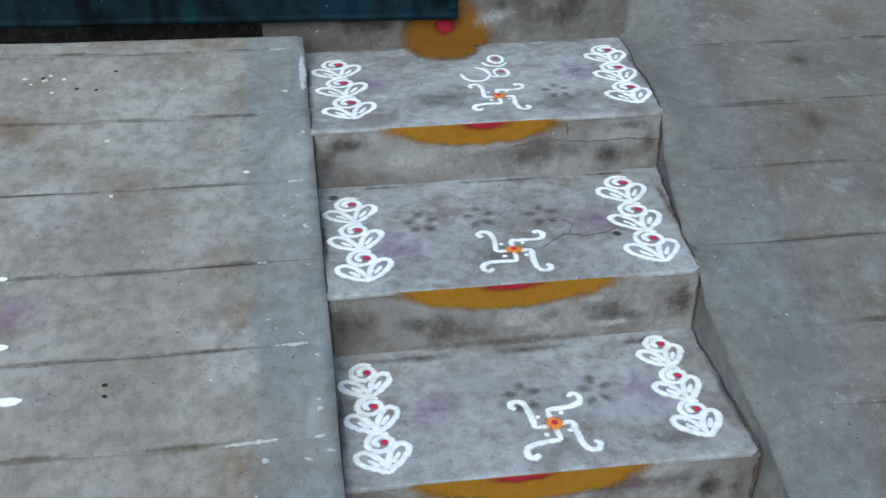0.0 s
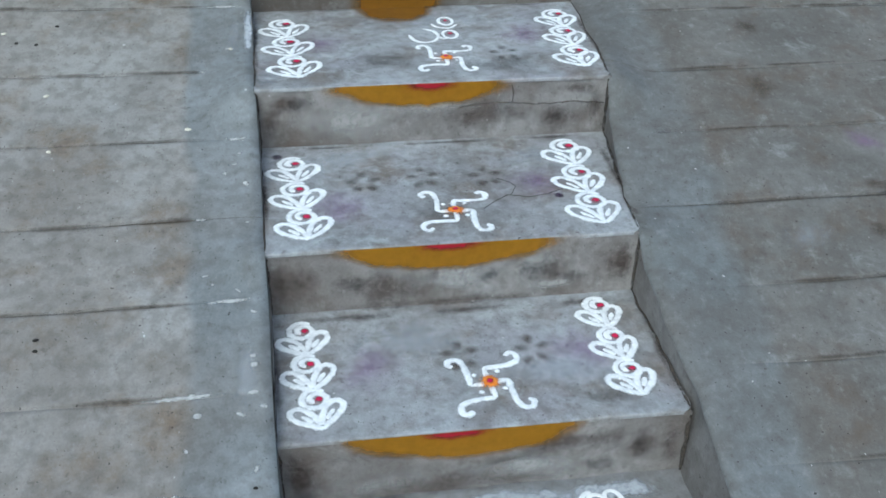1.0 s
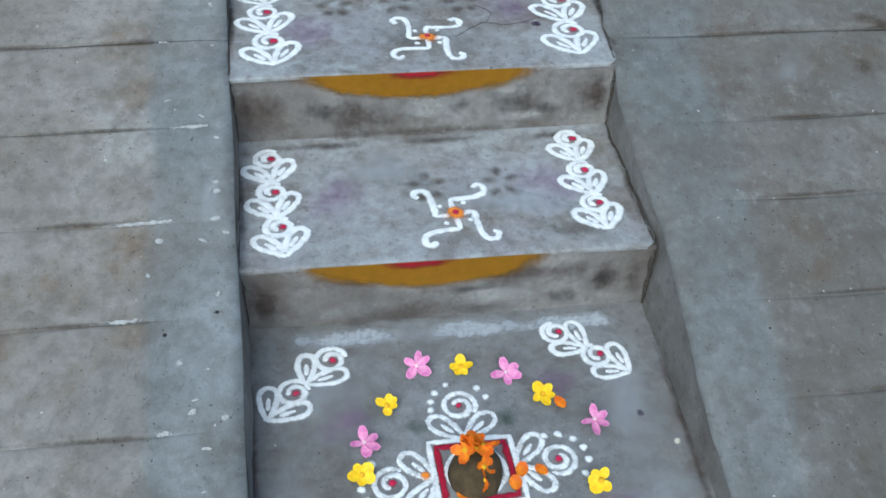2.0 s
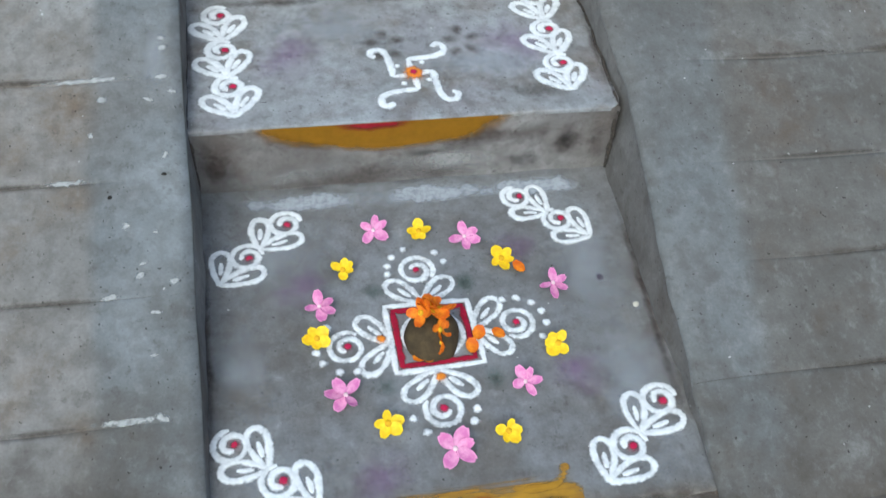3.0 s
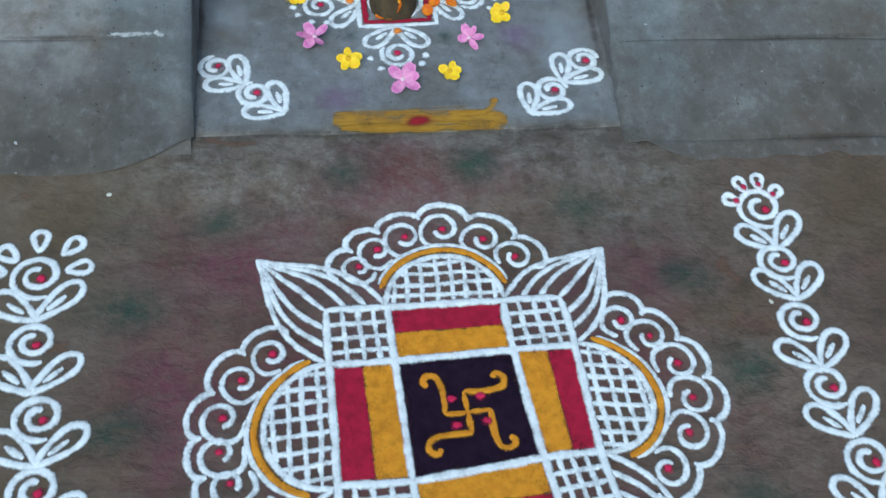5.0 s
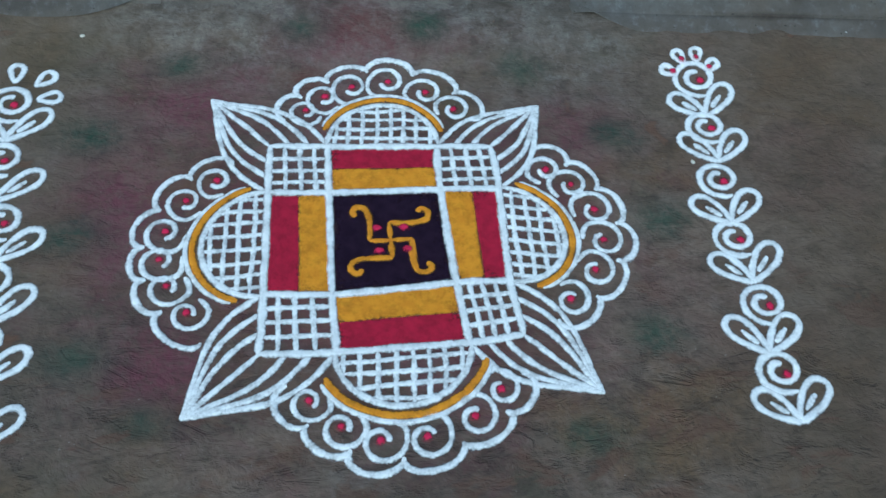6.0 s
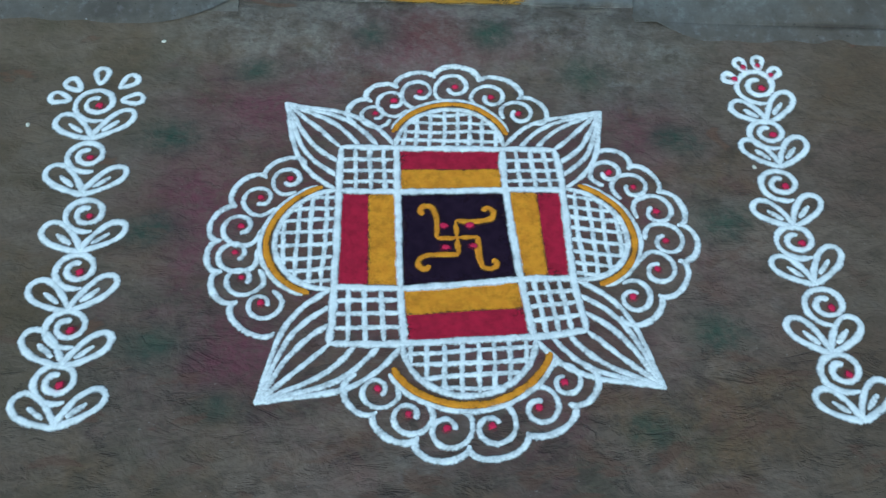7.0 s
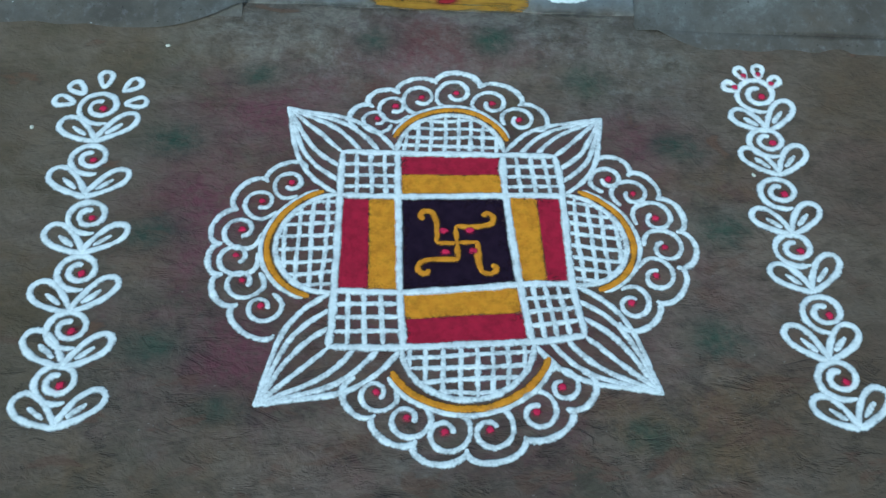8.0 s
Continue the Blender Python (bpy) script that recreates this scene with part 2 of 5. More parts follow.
def powder(name, colour, thin=0.0, shade=None):
    """Rangoli powder: soft grainy edges across the stroke, thin spots along it."""
    n = Nodes(name, 0.95)
    n.b.inputs["Specular IOR Level"].default_value = 0.1
    side = n.math("ABSOLUTE", n.axis(1, n.uv))
    grain = n.noise(230, 5, rough=0.75)
    patch = n.noise(48, 5, shift=5, rough=0.65)
    a = n.math("ADD", 1.0, n.math("MULTIPLY", n.math("SUBTRACT", grain, 0.5), 1.0))
    a = n.math("SUBTRACT", n.math("ADD", a, n.math("MULTIPLY", n.math("SUBTRACT", patch, 0.5), 0.9)), side)
    a = n.span(a, -0.05, 0.72)
    a = n.math("MULTIPLY", a, n.span(n.math("ADD", patch, n.math("MULTIPLY", grain, 0.5)), 0.55, 0.85, 1.0 - thin, 1.0))
    c = n.mix(n.span(n.noise(60, 4), 0.3, 0.7), colour, shade or tuple(v * 0.86 for v in colour))
    n.bump((grain, 0.5, 0.0012), (patch, 0.4, 0.002))
    return n.done(c, a)


WHITE = powder("white_powder", (0.88, 0.89, 0.89), 0.40)
WHITE_SOLID = powder("white_powder_thick", (0.88, 0.89, 0.89), 0.16)
RED = powder("red_powder", (0.39, 0.014, 0.045), 0.2, (0.29, 0.013, 0.036))
PINK = powder("crimson_powder", (0.52, 0.022, 0.085), 0.05, (0.42, 0.018, 0.065))
YELLOW = powder("yellow_powder", (0.70, 0.300, 0.020), 0.25, (0.60, 0.235, 0.016))
BLACK = powder("black_powder", (0.011, 0.005, 0.014), 0.04, (0.019, 0.009, 0.021))


def dry_brush(name, colour, shade):
    """Paste dragged on with the fingers: streaks along x that break up towards the rim."""
    n = Nodes(name, 0.9)
    n.b.inputs["Specular IOR Level"].default_value = 0.12
    streak = n.noise(95, 5, (0.10, 1.3, 1), 4, 0.66)
    blot = n.noise(30, 4, (0.6, 1, 1), 9, 0.6)
    side = n.math("ABSOLUTE", n.axis(1, n.uv))
    a = n.math("SUBTRACT", n.math("ADD", 1.05, n.math("MULTIPLY", n.math("SUBTRACT", streak, 0.5), 2.5)), side)
    a = n.math("MULTIPLY", n.span(a, 0.0, 0.75), n.span(blot, 0.3, 0.6, 0.5, 0.9))
    return n.done(n.mix(n.span(streak, 0.35, 0.65), colour, shade), a)


TURMERIC_THIN = dry_brush("turmeric_rubbed", (0.50, 0.265, 0.026), (0.37, 0.19, 0.025))
ORANGE_DOT = powder("orange_powder", (0.80, 0.26, 0.03), 0.1)


def stain(name, colour, strength, ragged=0.7, soft=0.5, scale=22.0):
    """A flat stain with a ragged soft edge; the uv runs from -1 to 1 across it."""
    n = Nodes(name, 0.9)
    n.b.inputs["Specular IOR Level"].default_value = 0.12
    v = n.t.nodes.new("ShaderNodeVectorMath")
    v.operation = "LENGTH"
    n.put(v.inputs[0], n.uv)
    a = n.math("SUBTRACT", 1.0, v.outputs["Value"])
    wob = n.math("MULTIPLY", n.math("SUBTRACT", n.noise(scale, 5, rough=0.65), 0.5), ragged)
    a = n.span(n.math("ADD", a, wob), 0.02, soft + 0.02)
    a = n.math("MULTIPLY", a, n.span(n.noise(95, 4, rough=0.7), 0.25, 0.62, strength * (0.55 if strength < 0.9 else 0.92), strength))
    return n.done(n.mix(n.noise(40, 3), colour, tuple(k * 0.7 for k in colour)), a)


VIOLET = stain("violet_smudge", (0.34, 0.18, 0.37), 0.46, 2.0, 1.4, 20)
GREEN = stain("green_smudge", (0.030, 0.080, 0.048), 0.5, 1.8, 1.3, 16)
PALE = stain("chalk_haze", (0.53, 0.55, 0.585), 0.42, 2.2, 1.1, 15)
CHALK = stain("swept_chalk", (0.57, 0.60, 0.645), 0.80, 1.4, 0.55, 24)
BROWN = stain("brown_damp", (0.14, 0.108, 0.082), 0.58, 1.3, 1.0)
# damp on treads and ramp; also paints shade on the threshold wall
DAMP_SHADE = stain("damp_and_shade", (0.10, 0.088, 0.078), 0.45, 1.8, 1.0, 10)
INK = stain("violet_spot", (0.055, 0.025, 0.07), 0.75, 0.9, 0.6, 30)
TURMERIC = stain("turmeric_paste", (0.31, 0.147, 0.010), 0.95, 0.42, 0.26, 13)
TURMERIC_OLD = stain("turmeric_old", (0.215, 0.098, 0.010), 0.93, 0.55, 0.4, 11)
KUMKUM = stain("kumkum_red", (0.33, 0.016, 0.03), 0.92, 0.8, 0.7, 26)
CRUST = stain("chalk_crust", (0.62, 0.62, 0.60), 0.7, 2.2, 0.6, 75)


def plain(name, colour, rough=0.6, shade=None, scale=60.0, bump=0.001, coat=0.0):
    n = Nodes(name, rough)
    f = n.noise(scale, 4)
    c = n.mix(n.span(f, 0.3, 0.7), colour, shade or tuple(v * 0.7 for v in colour))
    n.bump((f, 0.5, bump))
    n.b.inputs["Coat Weight"].default_value = coat
    return n.done(c)


PINK_PETAL = plain("pink_petal", (0.82, 0.38, 0.57), 0.6, (0.62, 0.17, 0.40), 70)
PINK_HEART = plain("pink_heart", (0.86, 0.62, 0.66), 0.6)
GOLD_PETAL = plain("yellow_petal", (0.92, 0.66, 0.012), 0.5, (0.84, 0.50, 0.01), 90)
GOLD_HEART = plain("yellow_heart", (0.78, 0.43, 0.01), 0.6)
ORANGE_PETAL = plain("orange_petal", (0.86, 0.28, 0.010), 0.6, (0.62, 0.12, 0.006), 70)
DUNG = plain("dried_dung", (0.085, 0.060, 0.030), 0.9, (0.05, 0.036, 0.02), 45, 0.006)
STALK = plain("green_stalk", (0.16, 0.25, 0.05), 0.6)
DARK_BIT = plain("dark_crumb", (0.03, 0.026, 0.022), 0.9)
PALE_BIT = plain("pale_crumb", (0.70, 0.66, 0.55), 0.8)


def gate_paint():
    n = Nodes("gate_paint", 0.42)
    n.b.inputs["Specular IOR Level"].default_value = 0.1
    drip = n.noise(5, 5, (1.6, 1, 0.7), 3, 0.6, 0.6)
    c = n.mix(n.span(drip, 0.35, 0.65), (0.0045, 0.019, 0.029), (0.0008, 0.0028, 0.0045))
    c = n.mix(n.span(n.noise(70, 5, rough=0.7), 0.66, 0.74, 0.0, 0.5), c, (0.16, 0.18, 0.18))
    n.bump((drip, 0.4, 0.004), (n.noise(120, 3), 0.3, 0.0008))
    return n.done(c, rough=n.span(drip, 0.3, 0.7, 0.6, 0.85))


GATE = gate_paint()


# ---- builders ----
def thing(name, at, label, category, group="", kind=""):
    ob = tagged(new(name), label, category, group, kind)
    ob.location = at
    return ob


def mesh_of(name, verts, faces, uvs=None, smooth=False):
    me = bpy.data.meshes.new(name)
    me.from_pydata([tuple(v) for v in verts], [], faces)
    if uvs:
        layer = me.uv_layers.new(name="uv").data
        for loop in me.loops:
            layer[loop.index].uv = uvs[loop.vertex_index]
    if smooth:
        me.polygons.foreach_set("use_smooth", [True] * len(me.polygons))
    me.update()
    return me


def part(name, me, material, parent=None, label="", kind=""):
    """Links a mesh, given in world coordinates, as one object, under a thing where one is given."""
    ob = new(name, me)
    if not me.materials:
        me.materials.append(material)
    if parent:
        ob.parent = parent
        if not parent.parent:
            ob.matrix_parent_inverse = Matrix.Translation(-parent.location)
    return tagged(ob, label, kind=kind)


def wob(x, y, s, k=0.0):
    return noise.noise(Vector((x * s + k, y * s - k, k)))


# ---- the lie of the land ----
RISE = 0.17
SLOPE, FOOT = 0.255, 0.25
TOP = 2.62          # the wall behind the upper tread
FRONTS = (1.057, 1.485, 2.008)


def ground_z(x, y):
    t = min(max((y - 0.08) / 0.20, 0), 1)
    near = 1 if -1.6 < x < 2.2 and -1.8 < y < 0.5 else 0
    low = -0.03 + 0.0285 * t * t * (3 - 2 * t)
    rough = near * (0.0035 * wob(x, y, 5) + 0.0016 * wob(x, y, 17, 3))
    return min(low + rough, -0.002) if -0.12 < x < 0.78 else low + rough


def ramp_z(x, y):
    return SLOPE * (y - FOOT) + 0.004 * wob(x, y, 2.2, 5) + 0.0012 * wob(x, y, 11, 2)


def left_edge(y):
    return -0.073 - 0.034 * (y - 0.31) + 0.004 * wob(y, 0, 4)


def right_edge(y):
    return 0.739 - 0.008 * min(max((y - 1.1) / 0.5, 0), 1) + 0.030 * max(y - 0.9, 0) + 0.038 * max(y - 1.45, 0) + 0.034 * min(max((y - 1.62) / 0.5, 0), 1) + 0.008 * wob(y, 3, 5) + 0.004 * wob(y, 7, 18)


def askew(side, x, y):
    """How far the upper courses of the west ramp run askew."""
    if side > 0:
        return 0.0
    t = min(max((y - 1.5) / 1.0, 0), 1)
    return 0.030 * t * (left_edge(y) - x)


def fillet(side, x, y):
    """Cement trowelled up to the steps along the ramps: raised beside the nosings, feathered down to the upper tread in the east."""
    near = min(max(1 - ((x - right_edge(y)) if side > 0 else (left_edge(y) - x)) / 0.15, 0), 1)
    near = near * near * (3 - 2 * near)
    gap = 0.0
    for k, front in enumerate(FRONTS):
        at = min(max((y - front + 0.06) / 0.06, 0), 1)
        gap = max(gap, (RISE * (k + 1) + 0.004 - SLOPE * (y - FOOT)) * at) if y < (FRONTS + (TOP,))[k + 1] else gap
    fall = min(max((y - 2.22) / 0.12, 0), 1) * min(0.0, RISE * 3 + 0.012 - SLOPE * (y - FOOT)) if y < TOP + 0.05 else 0.0
    return near * (max(gap, 0.0) if y < 2.3 else fall if side > 0 else 0.0)


def on_ground(x, y, h=0.0):
    return Vector((x, y, ground_z(x, y) + h))


def tread_z(k):
    return lambda x, y: RISE * k + 0.0018 * wob(x, y, 6, k)


def on_tread(k):
    f = tread_z(k)
    return lambda x, y, h=0.0: Vector((x, y, f(x, y) + h))


def on_ramp(x, y, h=0.0):
    return Vector((x, y, ramp_z(x, y) + h))


def on_riser(y0):
    return lambda x, z, h=0.0: Vector((x, y0 - h, z))


# ---- strokes, patches and stains laid on a surface ----
def smooth_line(points, steps=7, closed=False):
    p = [Vector(q) for q in points]
    n = len(p)
    out = []
    for i in range(n if closed else n - 1):
        a = p[(i - 1) % n] if closed or i else p[0] * 2 - p[1]
        b, c = p[i], p[(i + 1) % n]
        d = p[(i + 2) % n] if closed or i + 2 < n else c * 2 - b
        for k in range(steps):
            t = k / steps
            out.append(0.5 * (2 * b + (c - a) * t + (2 * a - 5 * b + 4 * c - d) * t * t + (3 * b - a - 3 * c + d) * t ** 3))
    if not closed:
        out.append(p[-1])
    return out


def stroke_into(data, line, width, on, closed=False, lift=0.0014, high=0.0016):
    """Adds a low ridge of powder along a line of the plane to data = (verts, faces, uvs)."""
    verts, faces, uvs = data
    line = [Vector(q) for q in line]
    n = len(line)
    base = len(verts)
    run = 0.0
    for i, q in enumerate(line):
        a = line[(i - 1) % n] if closed or i else q
        b = line[(i + 1) % n] if closed or i < n - 1 else q
        d = (b - a).normalized() if (b - a).length > 1e-9 else Vector((1, 0))
        side = Vector((-d.y, d.x))
        w = width / 2 * (1 + 0.22 * wob(q.x, q.y, 26, 1) + 0.12 * wob(q.x, q.y, 70, 9))
        v = 1.0
        if not closed:
            end = min(i, n - 1 - i)
            w *= (0.55, 0.9, 1.0)[min(end, 2)]
            v = (1.15, 1.0, 1.0)[min(end, 2)]
        for k in (-1.4, -0.55, 0.55, 1.4):
            p = q + side * w * k
            verts.append(on(p.x, p.y, lift + (high if abs(k) < 1 else 0)))
            uvs.append((run, k / 1.4 * v if abs(k) > 1 else k * 0.6))
        if i:
            run += (q - line[i - 1]).length
    for i in range(n if closed else n - 1):
        a, b = base + 4 * i, base + 4 * ((i + 1) % n)
        faces.extend((a + k, b + k, b + k + 1, a + k + 1) for k in range(3))


def strokes(name, lines, width, on, material, parent, label="", closed=False, lift=0.0014):
    data = ([], [], [])
    for line in lines:
        stroke_into(data, line, width, on, closed, lift)
    return part(name, mesh_of(name, *data, smooth=True), material, parent, label)


def blob(name, x, y, r, on, material, parent, lift=0.0030, ry=None, turn=0.0, label=""):
    """A small rounded heap of powder."""
    verts, faces, uvs = [on(x, y, lift + 0.003)], [], [(0, 0)]
    ry = ry or r
    m = 14
    for ring, (k, h) in enumerate(((0.6, 0.0026), (1.15, 0.0))):
        for i in range(m):
            a = 2 * math.pi * i / m
            q = 1 + 0.16 * wob(math.cos(a) + x * 40, math.sin(a) + y * 40, 1.3)
            px, py = r * k * q * math.cos(a), ry * k * q * math.sin(a)
            c, s = math.cos(turn), math.sin(turn)
            verts.append(on(x + px * c - py * s, y + px * s + py * c, lift + h))
            uvs.append((0, k))
    for i in range(m):
        j = (i + 1) % m
        faces.append((0, 1 + i, 1 + j))
        faces.append((1 + i, 1 + m + i, 1 + m + j, 1 + j))
    return part(name, mesh_of(name, verts, faces, uvs, True), material, parent, label)


def patch(name, corner, on, material, parent, nu=14, nv=14, lift=0.0008, label=""):
    """A filled four-cornered area: corner(u, v), with u and v from 0 to 1, gives the plane's point."""
    verts, faces, uvs = [], [], []
    for j in range(nv + 1):
        for i in range(nu + 1):
            u, v = i / nu, j / nv
            q = corner(u, v)
            verts.append(on(q[0], q[1], lift))
            uvs.append((u, max(abs(2 * u - 1), abs(2 * v - 1)) ** 6 * 0.8))
    for j in range(nv):
        for i in range(nu):
            a = j * (nu + 1) + i
            faces.append((a, a + 1, a + nu + 2, a + nu + 1))
    return part(name, mesh_of(name, verts, faces, uvs, True), material, parent, label)


laid_stains = [0]


def smear(x, y, rx, ry, on, material, parent, turn=0.0, lift=0.0005, half=False, name="stain"):
    """A stain as a disc (or the lower half of one) that follows the surface."""
    verts, faces, uvs = [], [], []
    m, rings = 28, 7
    # each stain lies a hair above the one before, so that no two share a plane
    laid_stains[0] += 1
    lift += 0.000012 * (laid_stains[0] % 37)
    a0, span = (math.pi, math.pi) if half else (0.0, 2 * math.pi)
    c, s = math.cos(radians(turn)), math.sin(radians(turn))
    for k in range(rings + 1):
        for i in range(m + 1):
            a, r = a0 + span * i / m, 1.25 * k / rings
            px, py = rx * r * math.cos(a), ry * r * math.sin(a)
            verts.append(on(x + px * c - py * s, y + px * s + py * c, lift))
            uvs.append((r * math.cos(a), r * math.sin(a)))
    for k in range(rings):
        for i in range(m):
            a = k * (m + 1) + i
            faces.append((a, a + m + 1, a + m + 2, a + 1))
    return part(name, mesh_of(name, verts, faces, uvs, True), material, parent, kind="stuff")


# ---- ground: one sheet out to the horizon ----
def build_ground():
    def steps(lo, hi, d):
        inner = [lo + d * i for i in range(int(round((hi - lo) / d)) + 1)]
        far = [0.05, 0.15, 0.4, 1, 2.5, 6, 15, 40, 120, 400]
        return [lo - f for f in reversed(far)] + inner + [inner[-1] + f for f in far]
    xs, ys = steps(-1.3, 1.9, 0.0135), steps(-1.5, 0.36, 0.0135)
    verts = [(x, y, ground_z(x, y)) for y in ys for x in xs]
    n = len(xs)
    faces = [(j * n + i, j * n + i + 1, (j + 1) * n + i + 1, (j + 1) * n + i) for j in range(len(ys) - 1) for i in range(n - 1)]
    ob = part("ground", mesh_of("ground", verts, faces, smooth=True), GROUND)
    return tagged(ob, "brown swept earth and cement yard with coloured powder smudges", "ground", kind="structure")


ground = build_ground()


# ---- steps ----
def solid(name, outline, lo, hi, material, parent=None, label="", bevel=0.012):
    """A block over a plan outline from z lo to hi, with rounded upper edges."""
    bm = bmesh.new()
    low = [bm.verts.new((x, y, lo)) for x, y in outline]
    face = bm.faces.new(low)
    out = bmesh.ops.extrude_face_region(bm, geom=[face])
    top = [v for v in out["geom"] if isinstance(v, bmesh.types.BMVert)]
    for v in top:
        v.co.z = hi
    edges = [e for e in bm.edges if all(abs(v.co.z - hi) < 1e-6 for v in e.verts)]
    bmesh.ops.bevel(bm, geom=edges, offset=bevel, segments=3, profile=0.6, affect="EDGES")
    bmesh.ops.recalc_face_normals(bm, faces=bm.faces)
    me = bpy.data.meshes.new(name)
    bm.to_mesh(me)
    bm.free()
    return part(name, me, material, parent, label)


def step_block(k, front, back):
    """One step: a body whose front is the riser, and the cement tread on top."""
    z = RISE * k
    step = thing("step", (0.33, front, z - RISE), "", "")
    tagged(step, "grey cement step with white rangoli, worn rounded edge", "step", "steps to the gate", "structure")
    # the body, with a slightly uneven riser face
    nx, nz = 60, 12
    verts, faces = [], []
    for j in range(nz + 1):
        for i in range(nx + 1):
            u, v = i / nx, j / nz
            zz = z - RISE - 0.03 + (RISE + 0.0245) * v
            x = left_edge(front) - 0.003 + (right_edge(front) - left_edge(front) + 0.006) * u
            verts.append((x, front + 0.004 + 0.004 * wob(x, zz, 9, k) + 0.004 * (1 - v), zz))
    for j in range(nz):
        for i in range(nx):
            a = j * (nx + 1) + i
            faces.append((a, a + 1, a + nx + 2, a + nx + 1))
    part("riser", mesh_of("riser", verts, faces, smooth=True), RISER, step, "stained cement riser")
    # the tread, rounded over its front edge
    f = tread_z(k)
    ny = 40
    prof = [(0.0, -0.010), (0.0, -0.006), (0.0002, -0.0028), (0.001, -0.0008), (0.003, 0.0)]
    rows = [(front + a, b) for a, b in prof] + [(front + 0.012 + (back - front - 0.012) * (j / ny), 0.0) for j in range(ny + 1)]
    verts, faces = [], []
    for y, dz in rows:
        for i in range(nx + 1):
            u = i / nx
            worn = min(max(1 - (y - front) / 0.022, 0), 1)
            x0, x1 = left_edge(y) + 0.001, right_edge(y) + 0.001 - 0.018 * (1 - math.sqrt(1 - worn * worn))
            x = x0 + (x1 - x0) * u
            chip = 0.004 * max(0, wob(x, k, 12, 4) - 0.25) if dz < 0 or y < front + 0.012 else 0
            ragged = 0.010 * wob(x, 0, 9, 6) * max(0.0, 1 - (y - front) / 0.04) if k == 0 else 0
            verts.append((x, y + chip + ragged, f(x, y) + dz - chip))
    for j in range(len(rows) - 1):
        for i in range(nx):
            a = j * (nx + 1) + i
            faces.append((a, a + 1, a + nx + 2, a + nx + 1))
    # a skirt closes the ends and the underside
    part("tread", mesh_of("tread", verts, faces, smooth=True), TREAD if k else LANDING, step)
    solid("core", [(left_edge(front) - 0.002, front + 0.012), (right_edge(front) + 0.002, front + 0.012), (right_edge(back) + 0.002, back + 0.1),
                   (left_edge(back) - 0.002, back + 0.1)], min(z - RISE - 0.03, -0.06), z - 0.006, RISER, step, bevel=0.003)
    return step


ends = (FRONTS[0], FRONTS[1], FRONTS[2], TOP)
landing = step_block(0, 0.305, ends[0] + 0.01)
tagged(landing, "grey cement landing flush with the yard, ringed with flowers", "landing")
landing.name = "landing"
steps = [landing] + [step_block(k, ends[k - 1], ends[k] + 0.01) for k in (1, 2, 3)]
on = [on_tread(k) for k in range(4)]


# ---- ramps of cement courses on both sides ----
JOINTS_LEFT = (0.225, 0.502, 0.712, 0.934, 1.150, 1.385, 1.632, 1.906, 2.180, 2.487, 2.56)
JOINTS_RIGHT = (0.215, 0.265, 0.480, 0.688, 0.888, 1.124, 1.331, 1.588, 1.850, 2.110, 2.398, 2.70, 3.02, 3.38, 3.78, 4.18)


